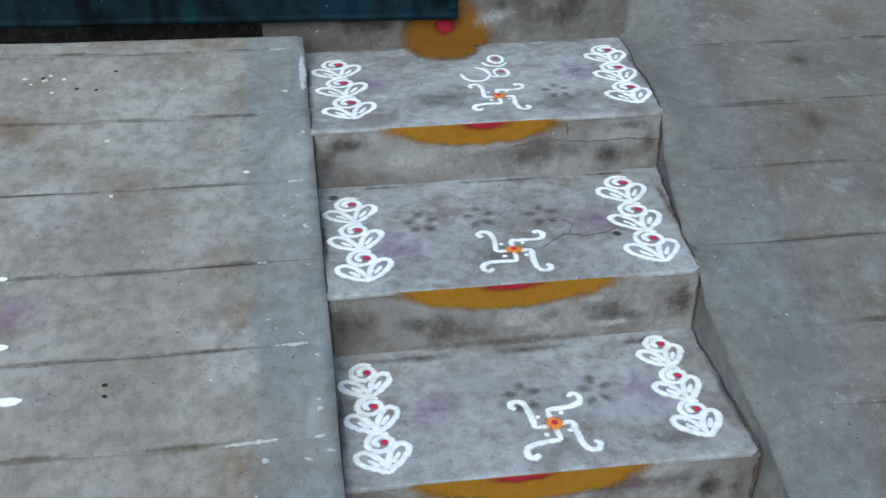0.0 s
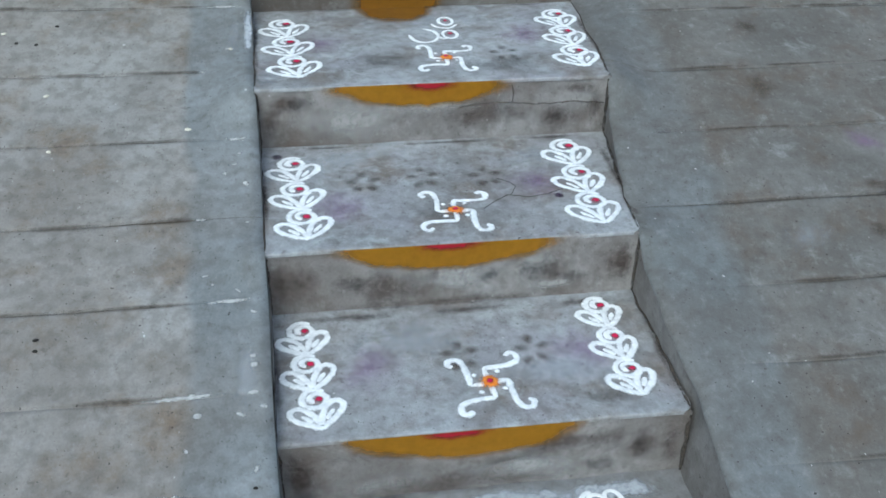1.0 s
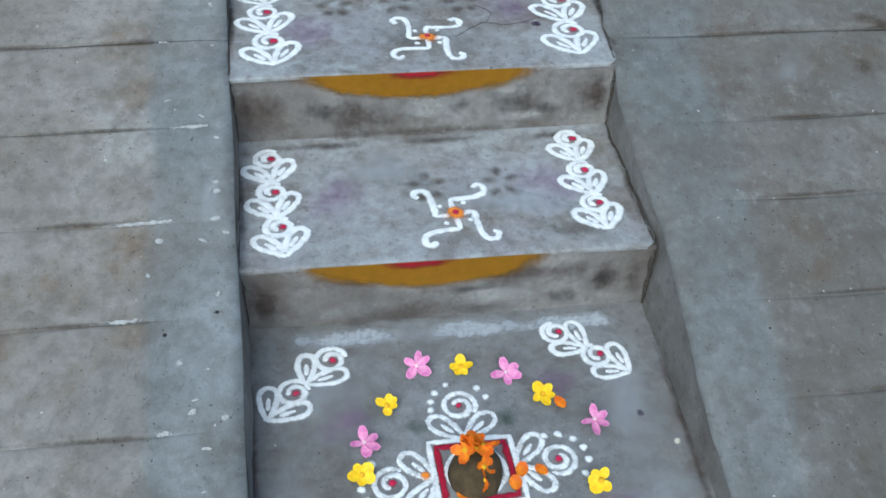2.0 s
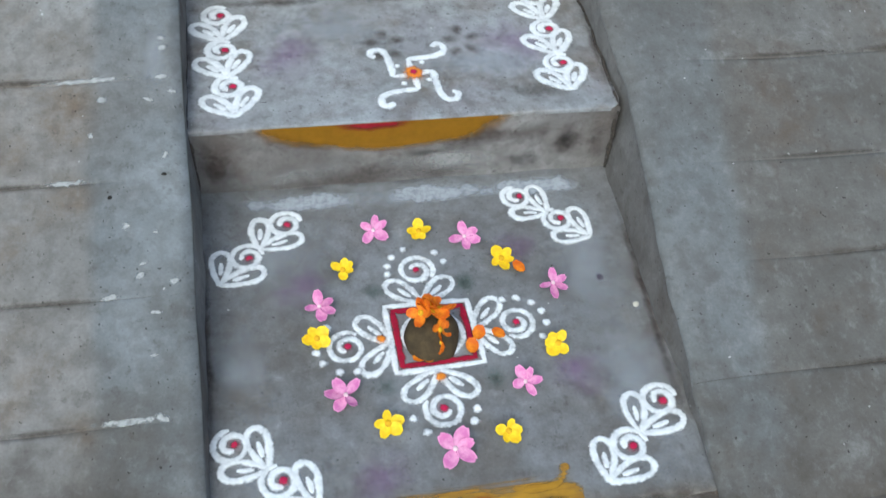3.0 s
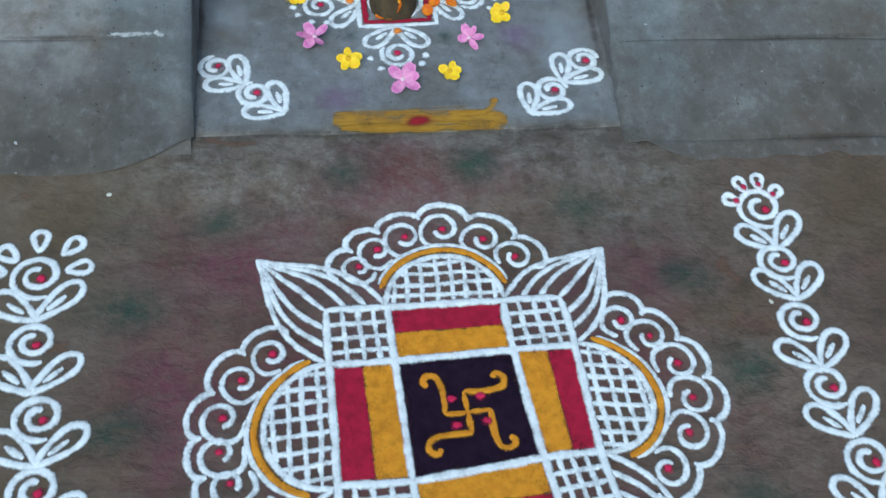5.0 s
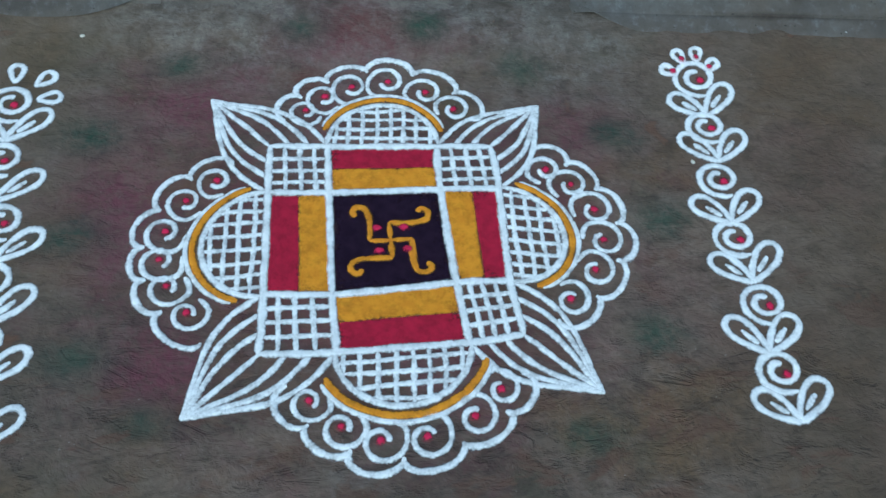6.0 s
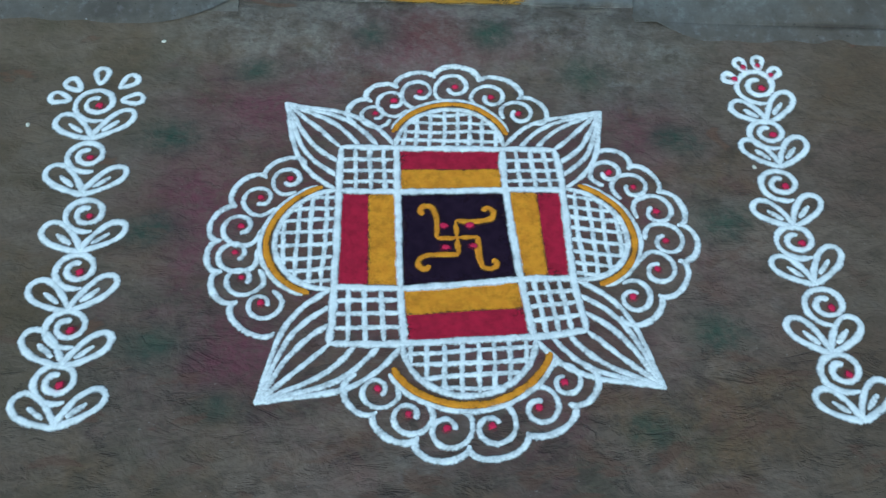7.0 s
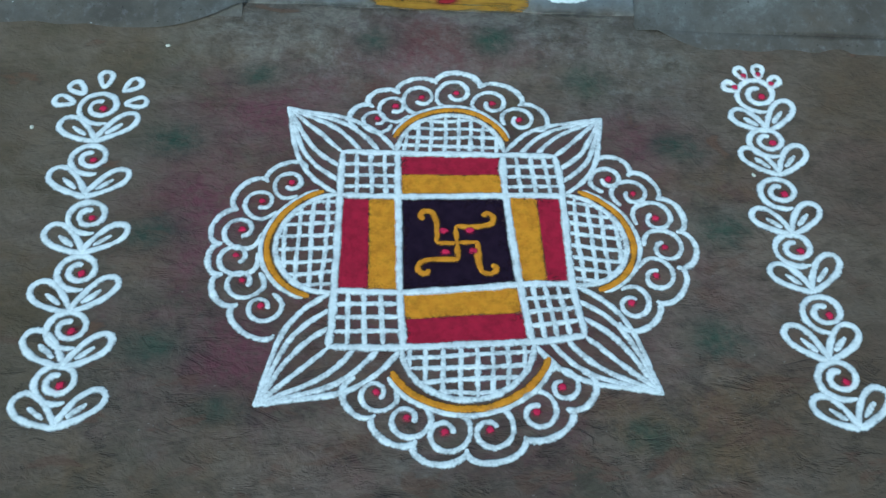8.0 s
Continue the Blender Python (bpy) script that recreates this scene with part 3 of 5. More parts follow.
def build_ramp(name, side, joints, material, label):
    ramp = thing(name, (0, FOOT, 0), label, "ramp", kind="structure")
    outer = -1.9 if side < 0 else 2.6
    edge = left_edge if side < 0 else right_edge

    def lean(y):
        """How far the east side wall leans outwards at its top."""
        if side < 0:
            return 0.0
        return 0.115 * max(SLOPE * (y - FOOT), 0) if y < 1.057 else max(0.0237 - (y - 1.057) * 0.09, 0.006)

    def slab(y0, y1, k, drop, nx, mat, nm, gap):
        verts, faces = [], []
        ny = 7
        rows = [0.0, 0.012, 0.028, 0.05] + [0.05 + 0.90 * j / ny for j in range(1, ny)] + [0.95, 0.972, 0.988, 1.0]
        cols = [0.0, 0.004, 0.012] + [0.012 + 0.988 * (i / nx) ** 1.7 for i in range(1, nx + 1)]
        for r in rows:
            for c in cols:
                e = edge(y0 + (y1 - y0) * r) + lean(y0 + (y1 - y0) * r)
                x = e + (outer - e) * c
                lo = y0 + askew(side, x, y0) + gap * 0.5 + 0.007 * wob(x, y0, 3.1, 2)
                hi = y1 + askew(side, x, y1) - gap * 0.5 + 0.007 * wob(x, y1, 3.1, 2)
                if y0 == joints[0]:
                    # the foot is worn round where it meets the landing
                    lo += 0.075 * max(0.0, 1 - abs(x - e) / 0.20) ** 2
                y = lo + (hi - lo) * r
                near = min(r, 1 - r) * (y1 - y0)
                dip = drop + 0.0042 * max(0.0, 1 - near / 0.009) ** 1.5 * (0.65 + 0.5 * wob(x, y0 + r, 4, 9))
                fade = min(max((abs(x - e) - 0.05) / 0.20, 0.12), 1)
                dip = drop + (dip - drop) * fade
                if c == 0.0:
                    x, dip = e - side * (0.012 if side > 0 else 0.004), dip + 0.013
                elif c <= 0.004:
                    x, dip = e - side * (0.006 if side > 0 else 0.002), dip + 0.003
                verts.append((x, y, ramp_z(x, y) + fillet(side, x, y) - dip + 0.0016 * wob(x, y1 * 5, 1.5, k)))
        m = len(cols)
        for j in range(len(rows) - 1):
            for i in range(m - 1):
                a = j * m + i
                q = (a, a + 1, a + m + 1, a + m)
                faces.append(q if side > 0 else q[::-1])
        part(nm, mesh_of(nm, verts, faces, smooth=True), mat, ramp)

    for k in range(len(joints) - 1):
        slab(joints[k], joints[k + 1], k, 0.0, 34, material, "cement_course", 0.0)
    # the bed under the courses shows in the joints; its inner face is the side wall of the steps
    ny = 70
    verts, faces = [], []
    for j in range(ny + 1):
        y = joints[0] + 0.004 + (joints[-1] - joints[0] - 0.004) * j / ny
        e = edge(y) + lean(y)
        top = ramp_z(e, y) + min(fillet(side, e, y), 0) - 0.007
        rows = [(e - side * 0.002 * 0, top)] + [(e + 0.003 * wob(y, q, 14, 1), top - (top + 0.09) * q) for q in (0.1, 0.25, 0.45, 0.7, 1.0)]
        for x, z in rows:
            verts.append((x, y, z))
        verts.append((outer, y, ramp_z(outer, y) - 0.007))
        verts.append((outer, y, -0.09))
    for j in range(ny):
        a, b = j * 8, (j + 1) * 8
        for k in range(5):
            faces.append((a + k, a + k + 1, b + k + 1, b + k))
        faces.append((a, b, b + 6, a + 6))
        faces.append((a + 6, b + 6, b + 7, a + 7))
    faces.append((0, 6, 7, 5, 4, 3, 2, 1))
    faces.append(tuple(ny * 8 + k for k in (0, 1, 2, 3, 4, 5, 7, 6)))
    part("bed", mesh_of("bed", verts, faces), JOINT, ramp)
    # plaster on the side wall of the steps
    verts, faces = [], []
    for j in range(ny + 1):
        y = 0.30 + (2.60 - 0.30) * j / ny
        for q in range(7):
            top = ramp_z(edge(y), y) + fillet(side, edge(y), y) - 0.0045
            z = top - (top + 0.06) * q / 6
            verts.append((edge(y) + lean(y) * (1 - q / 6) - side * (0.004 + 0.004 * wob(y, z, 16, 2) + 0.003 * (q / 6)), y, z))
    for j in range(ny):
        for q in range(6):
            a = j * 7 + q
            faces.append((a, a + 1, a + 8, a + 7))
    part("side_wall", mesh_of("side_wall", verts, faces, smooth=True), SIDE, ramp, "chipped plaster side wall")
    return ramp


ramp_left = build_ramp("ramp_west", -1, JOINTS_LEFT, RAMP_LEFT, "grey cement ramp scored in courses, beside the steps")
ramp_right = build_ramp("ramp_east", 1, JOINTS_RIGHT, RAMP_RIGHT, "darker grey cement ramp with damp stains, beside the steps")


# ---- threshold, gate and an unseen house wall added beyond ----
threshold = thing("threshold", (0.3, TOP, 0.51), "cement threshold with a turmeric disc painted on it", "threshold", kind="structure")
solid("sill", [(-0.27, TOP), (0.872, TOP), (0.872, 4.2), (-0.27, 4.2)], 0.3, 0.69, SILL, threshold, bevel=0.014)
# bank in the gap below the gate, its shade painted into the material
solid("shaded_bank", [(-1.9, TOP + 0.13), (-0.27, TOP + 0.13), (-0.27, 4.2), (-1.9, 4.2)], 0.3, 0.67, SHADED_SOIL, threshold, "rough brown bank under the gate, coloured near black for shade", 0.01)
# unseen wall, added to close the place and hold back sky from behind
house = solid("unseen_wall", [(-1.9, 4.2), (2.6, 4.2), (2.6, 4.4), (-1.9, 4.4)], -0.1, 3.0, PLASTER, None, bevel=0.01)
tagged(house, "plain plastered house wall, unseen, added behind the gate", "wall", kind="structure")


def build_gate():
    gate = thing("gate_leaf", (-0.7, 2.59, 0.61), "closed dark blue-green painted sheet metal gate leaf", "gate")
    x0, x1, y, lo, hi = -1.85, 0.330, 2.60, 0.620, 1.55

    def bar(nm, ax, az, bx, bz, r):
        m, verts, faces = 10, [], []
        along = 36
        for j in range(along + 1):
            t = j / along
            for i in range(m):
                a = 2 * math.pi * i / m
                cx, cz = ax + (bx - ax) * t, az + (bz - az) * t
                bend = 0.0025 * wob(cx, cz, 3)
                if abs(bx - ax) > abs(bz - az):
                    verts.append((cx, y + r * math.cos(a) + bend, cz + r * 0.8 * math.sin(a) + bend))
                else:
                    verts.append((cx + r * math.cos(a), y + r * math.sin(a), cz))
        for j in range(along):
            for i in range(m):
                b = (i + 1) % m
                faces.append((j * m + i, j * m + b, (j + 1) * m + b, (j + 1) * m + i))
        faces += [tuple(range(m)), tuple(along * m + i for i in range(m))]
        part(nm, mesh_of(nm, verts, faces, smooth=True), GATE, gate)

    bar("bottom_rail", x0, lo + 0.055, x1, lo - 0.004, 0.016)
    bar("top_rail", x0, hi, x1, hi, 0.018)
    bar("stile", x1 - 0.012, lo + 0.02, x1 - 0.012, hi, 0.014)
    bar("stile", x0, lo, x0, hi, 0.018)
    verts, faces = [], []
    nx, nz = 90, 14
    for s in (0, 1):
        for j in range(nz + 1):
            for i in range(nx + 1):
                x = x0 + (x1 - x0) * i / nx
                z = lo + 0.050 - 0.058 * i / nx + (hi - lo - 0.03) * (j / nz)
                verts.append((x, y - 0.006 + 0.010 * s + 0.003 * wob(x, z, 4, 6), z))
    m = (nx + 1) * (nz + 1)
    for j in range(nz):
        for i in range(nx):
            a = j * (nx + 1) + i
            q = (a, a + 1, a + nx + 2, a + nx + 1)
            faces += [q, tuple(m + k for k in reversed(q))]
    part("sheet", mesh_of("sheet", verts, faces, smooth=True), GATE, gate)


build_gate()


# ---- turmeric and kumkum on the risers ----
def riser_mark(k, x, half, deep, red_x, red_half, red_deep):
    front = FRONTS[k - 1]
    face = on_riser(front + 0.002)
    top = RISE * k - 0.0008
    smear(x, top, half / 1.0, deep, face, TURMERIC, steps[k], lift=0.0055, half=True, name="turmeric_mark")
    smear(red_x, top, red_half, red_deep, face, KUMKUM, steps[k], lift=0.0068, half=True, name="kumkum_mark")


riser_mark(1, 0.278, 0.272, 0.078, 0.255, 0.090, 0.022)
riser_mark(2, 0.296, 0.285, 0.072, 0.302, 0.100, 0.024)
riser_mark(3, 0.300, 0.265, 0.072, 0.325, 0.095, 0.026)
back_wall = on_riser(TOP)
smear(0.300, 0.552, 0.170, 0.142, back_wall, TURMERIC_OLD, threshold, lift=0.0012, name="turmeric_mark")
smear(0.292, 0.575, 0.044, 0.042, back_wall, KUMKUM, threshold, lift=0.0026, name="kumkum_mark")
smear(0.292, TOP - 0.004, 0.140, 0.165, on[3], TURMERIC_OLD, steps[3], lift=0.0016, half=True, name="turmeric_mark")



# ---- rangoli motifs ----
def spiral_line(x, y, r, start, hand=1, turns=1.55):
    out = []
    n = 30
    for i in range(n + 1):
        t = i / n
        a = start + hand * 2 * math.pi * turns * t
        q = r * (1 - 0.70 * max(0, t - 0.28) / 0.72)
        out.append(Vector((x + q * math.cos(a), y + q * math.sin(a))))
    return out


def leaf_line(base, tip, half):
    base, tip = Vector(base), Vector(tip)
    d = tip - base
    side = Vector((-d.y, d.x)).normalized() * half
    n = 22
    out = []
    for i in range(n):
        a = 2 * math.pi * i / n
        u = (1 - math.cos(a)) / 2
        out.append(base + d * u + side * math.sin(a) * (0.35 + 0.8 * u) * 1.05)
    return out


def motif(parent, dot, axis, d, on, width, hand=1, chalk=None, spread=(0.46, 0.40), lean=(0.54, 0.66), swirl=0.25, plump=0.165):
    """A spiral with a red dot over two leaves that open from one foot. axis points from the foot to the dot."""
    up = Vector(axis).normalized()
    rt = Vector((up.y, -up.x))
    c = Vector(dot)
    at = lambda a, b: c + rt * (a * d) + up * (b * d)
    foot = at(0, -0.70)
    mid = at(-0.02 * hand, 0.02)
    start = math.atan2(up.y, up.x) - hand * 0.7
    strokes("spiral", [spiral_line(mid.x, mid.y, swirl * d, start, hand)], width, on, chalk or WHITE, parent)
    for s, w, h in ((-1, spread[0], lean[0]), (1, spread[1], lean[1])):
        tip = at(s * w, -0.70 + h)
        leaf = strokes("leaf", [leaf_line(foot, tip, plump * d)], width, on, chalk or WHITE, parent, closed=True)
        a, b = foot.lerp(tip, 0.28), foot.lerp(tip, 0.66)
        strokes("vein", [[a.lerp(b, k / 5) for k in range(6)]], width * 0.85, on, chalk or WHITE, leaf)
    blob("dot", c.x + 0.03 * d, c.y - 0.01 * d, 0.098 * d, on, PINK, parent, label="red powder dot")


def chain(first, last, count, on, label, width=0.0085, hand=1, grow=0.0, group="", head=1.0, **more):
    """Motifs strung from the first dot to the last."""
    a, b = Vector(first), Vector(last)
    mid = a.lerp(b, 0.5)
    ob = thing("rangoli_garland", on(mid.x, mid.y), label, "rangoli", group)
    d = (b - a).length / (count - 1)
    for i in range(count):
        t = i / (count - 1)
        p = a.lerp(b, t) + Vector((0.004 * wob(i, first[0], 1.7), 0.004 * wob(first[1], i, 1.7)))
        motif(ob, p, a - b, d * (1 + grow * (t - 0.5)) * (head if i == 0 else 1), on, width, hand, **more)
    return ob


STEP_CHAIN = "white powder leaf garland with red dots on a step"
for k, l0, l1, r0, r1 in ((3, (-0.050, 2.489), (-0.025, 2.186), (0.781, 2.502), (0.767, 2.188)),
                          (2, (-0.041, 1.906), (-0.021, 1.633), (0.686, 1.930), (0.679, 1.632)),
                          (1, (-0.037, 1.415), (-0.016, 1.180), (0.651, 1.434), (0.656, 1.199))):
    chain(l0, l1, 3, on[k], STEP_CHAIN, 0.0160, chalk=WHITE_SOLID, spread=(0.46, 0.36) if k == 3 else (0.47, 0.37), lean=(0.50, 0.62), group="garlands on the steps")
    chain(r0, r1, 3, on[k], STEP_CHAIN, 0.0160, chalk=WHITE_SOLID, spread=(0.42, 0.22) if k == 3 else (0.47, 0.27), lean=(0.52, 0.64), group="garlands on the steps")
CORNER = "white powder leaf sprig with two red dots on the landing"
for a, b in (((0.070, 0.961), (-0.003, 0.880)), ((0.540, 0.993), (0.612, 0.922)), ((-0.035, 0.481), (0.042, 0.410)), ((0.688, 0.481), (0.615, 0.402))):
    chain(a, b, 2, on[0], CORNER, 0.0122, chalk=WHITE_SOLID, swirl=0.28, plump=0.185, group="sprigs on the landing corners")


def emblem_lines(x, y, size, turn, tall=1.0):
    """Four bent arms with curled ends round a centre."""
    lines = []
    for q in range(4):
        a = radians(turn) - q * math.pi / 2
        c, s = math.cos(a), math.sin(a)
        put = lambda u, v: Vector((x + size * (u * c - v * s), y + size * tall * (u * s + v * c)))
        lines.append([put(0, 0.50 * t / 4) for t in range(5)])
        lines.append([Vector(p) for p in smooth_line([put(0, 0.50), put(0.36, 0.46), put(0.70, 0.47), put(0.92, 0.56), put(0.96, 0.76), put(0.82, 0.86), put(0.70, 0.76)], 5)])
    return lines


for k, x, y, size, turn in ((3, 0.390, 2.172, 0.082, 0), (2, 0.336, 1.624, 0.086, -1), (1, 0.347, 1.190, 0.084, 8)):
    f = on[k]
    ob = thing("rangoli_emblem", f(x, y), "white four-armed auspicious sign with orange centre on a step", "rangoli", "signs on the steps")
    strokes("crossed_arm", emblem_lines(x, y, size, turn, 1.24 if k == 3 else 1.16), 0.0152, f, WHITE_SOLID, ob)
    blob("centre", x, y, 0.026, f, ORANGE_DOT, ob, label="orange powder centre")
    blob("kumkum_dot", x, y, 0.0095, f, PINK, ob, lift=0.0062)
    for q in range(4):
        a = radians(turn + 45 + 90 * q)
        blob("dot", x + 0.037 * math.cos(a), y + 0.040 * math.sin(a), 0.0092, f, WHITE_SOLID, ob)

# the syllable sign on the upper step
f = on[3]
sign = thing("rangoli_syllable", f(0.37, 2.37), "white painted sacred syllable with red dots on the step", "rangoli")
curl = lambda pts: smooth_line([Vector(p) for p in pts], 5)
strokes("loop", [curl([(0.308, 2.362), (0.319, 2.316), (0.345, 2.296), (0.374, 2.306), (0.392, 2.342), (0.384, 2.388), (0.355, 2.408)]),
                 curl([(0.390, 2.340), (0.405, 2.324), (0.418, 2.328)])], 0.0132, f, WHITE_SOLID, sign)
ring = lambda x, y, r, ry: [Vector((x + r * math.cos(a * 0.35), y + ry * math.sin(a * 0.35))) for a in range(18)]
for x, y in ((0.428, 2.358), (0.430, 2.473)):
    strokes("ring", [ring(x, y, 0.021, 0.034)], 0.0118, f, WHITE_SOLID, sign, closed=True)
    blob("dot", x, y, 0.0105, f, PINK, sign)
strokes("crescent", [curl([(0.384, 2.452), (0.400, 2.420), (0.436, 2.412), (0.460, 2.440)])], 0.0118, f, WHITE_SOLID, sign)


# ---- the large rangoli on the yard ----
def straight(a, b, n=18):
    return [(a[0] + (b[0] - a[0]) * i / n, a[1] + (b[1] - a[1]) * i / n) for i in range(n + 1)]


# where the crossing lines of the frame meet, row by row from the steps
NODES = [[Vector(p) for p in row] for row in (
    ((0.163, -0.065), (0.266, -0.062), (0.463, -0.058), (0.560, -0.057)),
    ((0.168, -0.166), (0.273, -0.164), (0.468, -0.155), (0.571, -0.150)),
    ((0.177, -0.371), (0.289, -0.370), (0.493, -0.345), (0.582, -0.339)),
    ((0.179, -0.479), (0.300, -0.475), (0.512, -0.455), (0.599, -0.440)))]
LEAF_TIPS = [Vector(p) for p in ((0.048, 0.041), (0.653, 0.044), (0.719, -0.541), (0.072, -0.590))]
W = 0.0102


def drift(q, amount=0.0022):
    """The unsteadiness of a drawing hand."""
    return Vector((q[0] + amount * wob(q[0], q[1], 19, 3), q[1] + amount * wob(q[0], q[1], 19, 8)))


def between(a, b, c, d):
    """A four-cornered field: u from a to b and d to c, v from a to d."""
    return lambda u, v: drift((a * (1 - u) + b * u) * (1 - v) + (d * (1 - u) + c * u) * v, 0.0012)


def cell(row, col):
    return between(NODES[row][col], NODES[row][col + 1], NODES[row + 1][col + 1], NODES[row + 1][col])


def bent(a, b, bulge, side, n=22):
    """A line from a to b that swells to one side past its middle."""
    d = b - a
    nrm = Vector((-d.y, d.x)) * side
    return [drift(a + d * t + nrm * (bulge * math.sin(math.pi * t ** 1.35)), 0.0015) for t in (i / n for i in range(n + 1))]


middle = cell(1, 1)(0.5, 0.5)
rangoli = thing("rangoli_mandala", on_ground(middle.x, middle.y), "large white powder rangoli with black, red and yellow squares", "rangoli")
patch("centre_square", cell(1, 1), on_ground, BLACK, rangoli, 20, 20, 0.0022, "black powder square")
frame_lines = []
for i in range(4):
    for line in ([NODES[i][j] for j in range(4)], [NODES[j][i] for j in range(4)]):
        frame_lines.append([drift(p, 0.0016) for p in smooth_line(line, 12)])
strokes("square_frame", frame_lines, W * 1.22, on_ground, WHITE_SOLID, rangoli, lift=0.0034)
sign_at = cell(1, 1)
strokes("emblem", [[sign_at(0.5 + p.x, 0.5 - p.y) for p in line] for line in emblem_lines(0.008, -0.015, 0.362, 0)], 0.0102, on_ground, YELLOW, rangoli, "yellow four-armed sign", lift=0.0036)
for u, v in ((0.40, 0.385), (0.63, 0.39), (0.40, 0.615), (0.64, 0.615)):
    p = sign_at(u, v)
    blob("dot", p.x, p.y, 0.0112, on_ground, PINK, rangoli, 0.0036, ry=0.0085)

# for each side: the frame's two nodes that carry the dome, the two outer nodes of its bars, the crowns of the yellow arc
# and of the lattice, how wide the arc springs, and the red dots of the border
SIDES = (
    ((0, 1), (0, 2), (1, 1), (1, 2), (0.362, 0.051), 0.88, (1.15, 1.20), (19, 163), 0.48,
     ((0.222, 0.021), (0.255, 0.056), (0.305, 0.081), (0.372, 0.094), (0.442, 0.069), (0.495, 0.030))),
    ((2, 0), (1, 0), (2, 1), (1, 1), (0.052, -0.284), 0.88, (1.14, 1.19), (20, 166), 0.50,
     ((0.058, -0.406), (0.019, -0.358), (0.002, -0.308), (0.004, -0.252), (0.031, -0.188), (0.078, -0.144))),
    ((1, 3), (2, 3), (1, 2), (2, 2), (0.693, -0.252), 0.89, (1.16, 1.21), (14, 158), 0.46,
     ((0.657, -0.109), (0.699, -0.142), (0.736, -0.194), (0.747, -0.257), (0.727, -0.317), (0.680, -0.374))),
    ((3, 2), (3, 1), (2, 2), (2, 1), (0.413, -0.580), 0.86, (1.27, 1.36), (15, 158), 0.50,
     ((0.558, -0.535), (0.516, -0.581), (0.443, -0.614), (0.373, -0.621), (0.313, -0.600), (0.262, -0.558))),
)
COIL = ((0, 0.033), (50, 0.039), (140, 0.031), (230, 0.0225), (320, 0.0155), (400, 0.0125), (450, 0.0115))


def coil_line(c, start, scale):
    """The spiral round a dot, wound clockwise from the rim inwards."""
    out = []
    for (a0, r0), (a1, r1) in zip(COIL, COIL[1:]):
        for k in range(7):
            t = k / 7
            a, r = start - radians(a0 + (a1 - a0) * t), (r0 + (r1 - r0) * t) * scale
            out.append(c + Vector((r * math.cos(a), r * math.sin(a))))
    return out


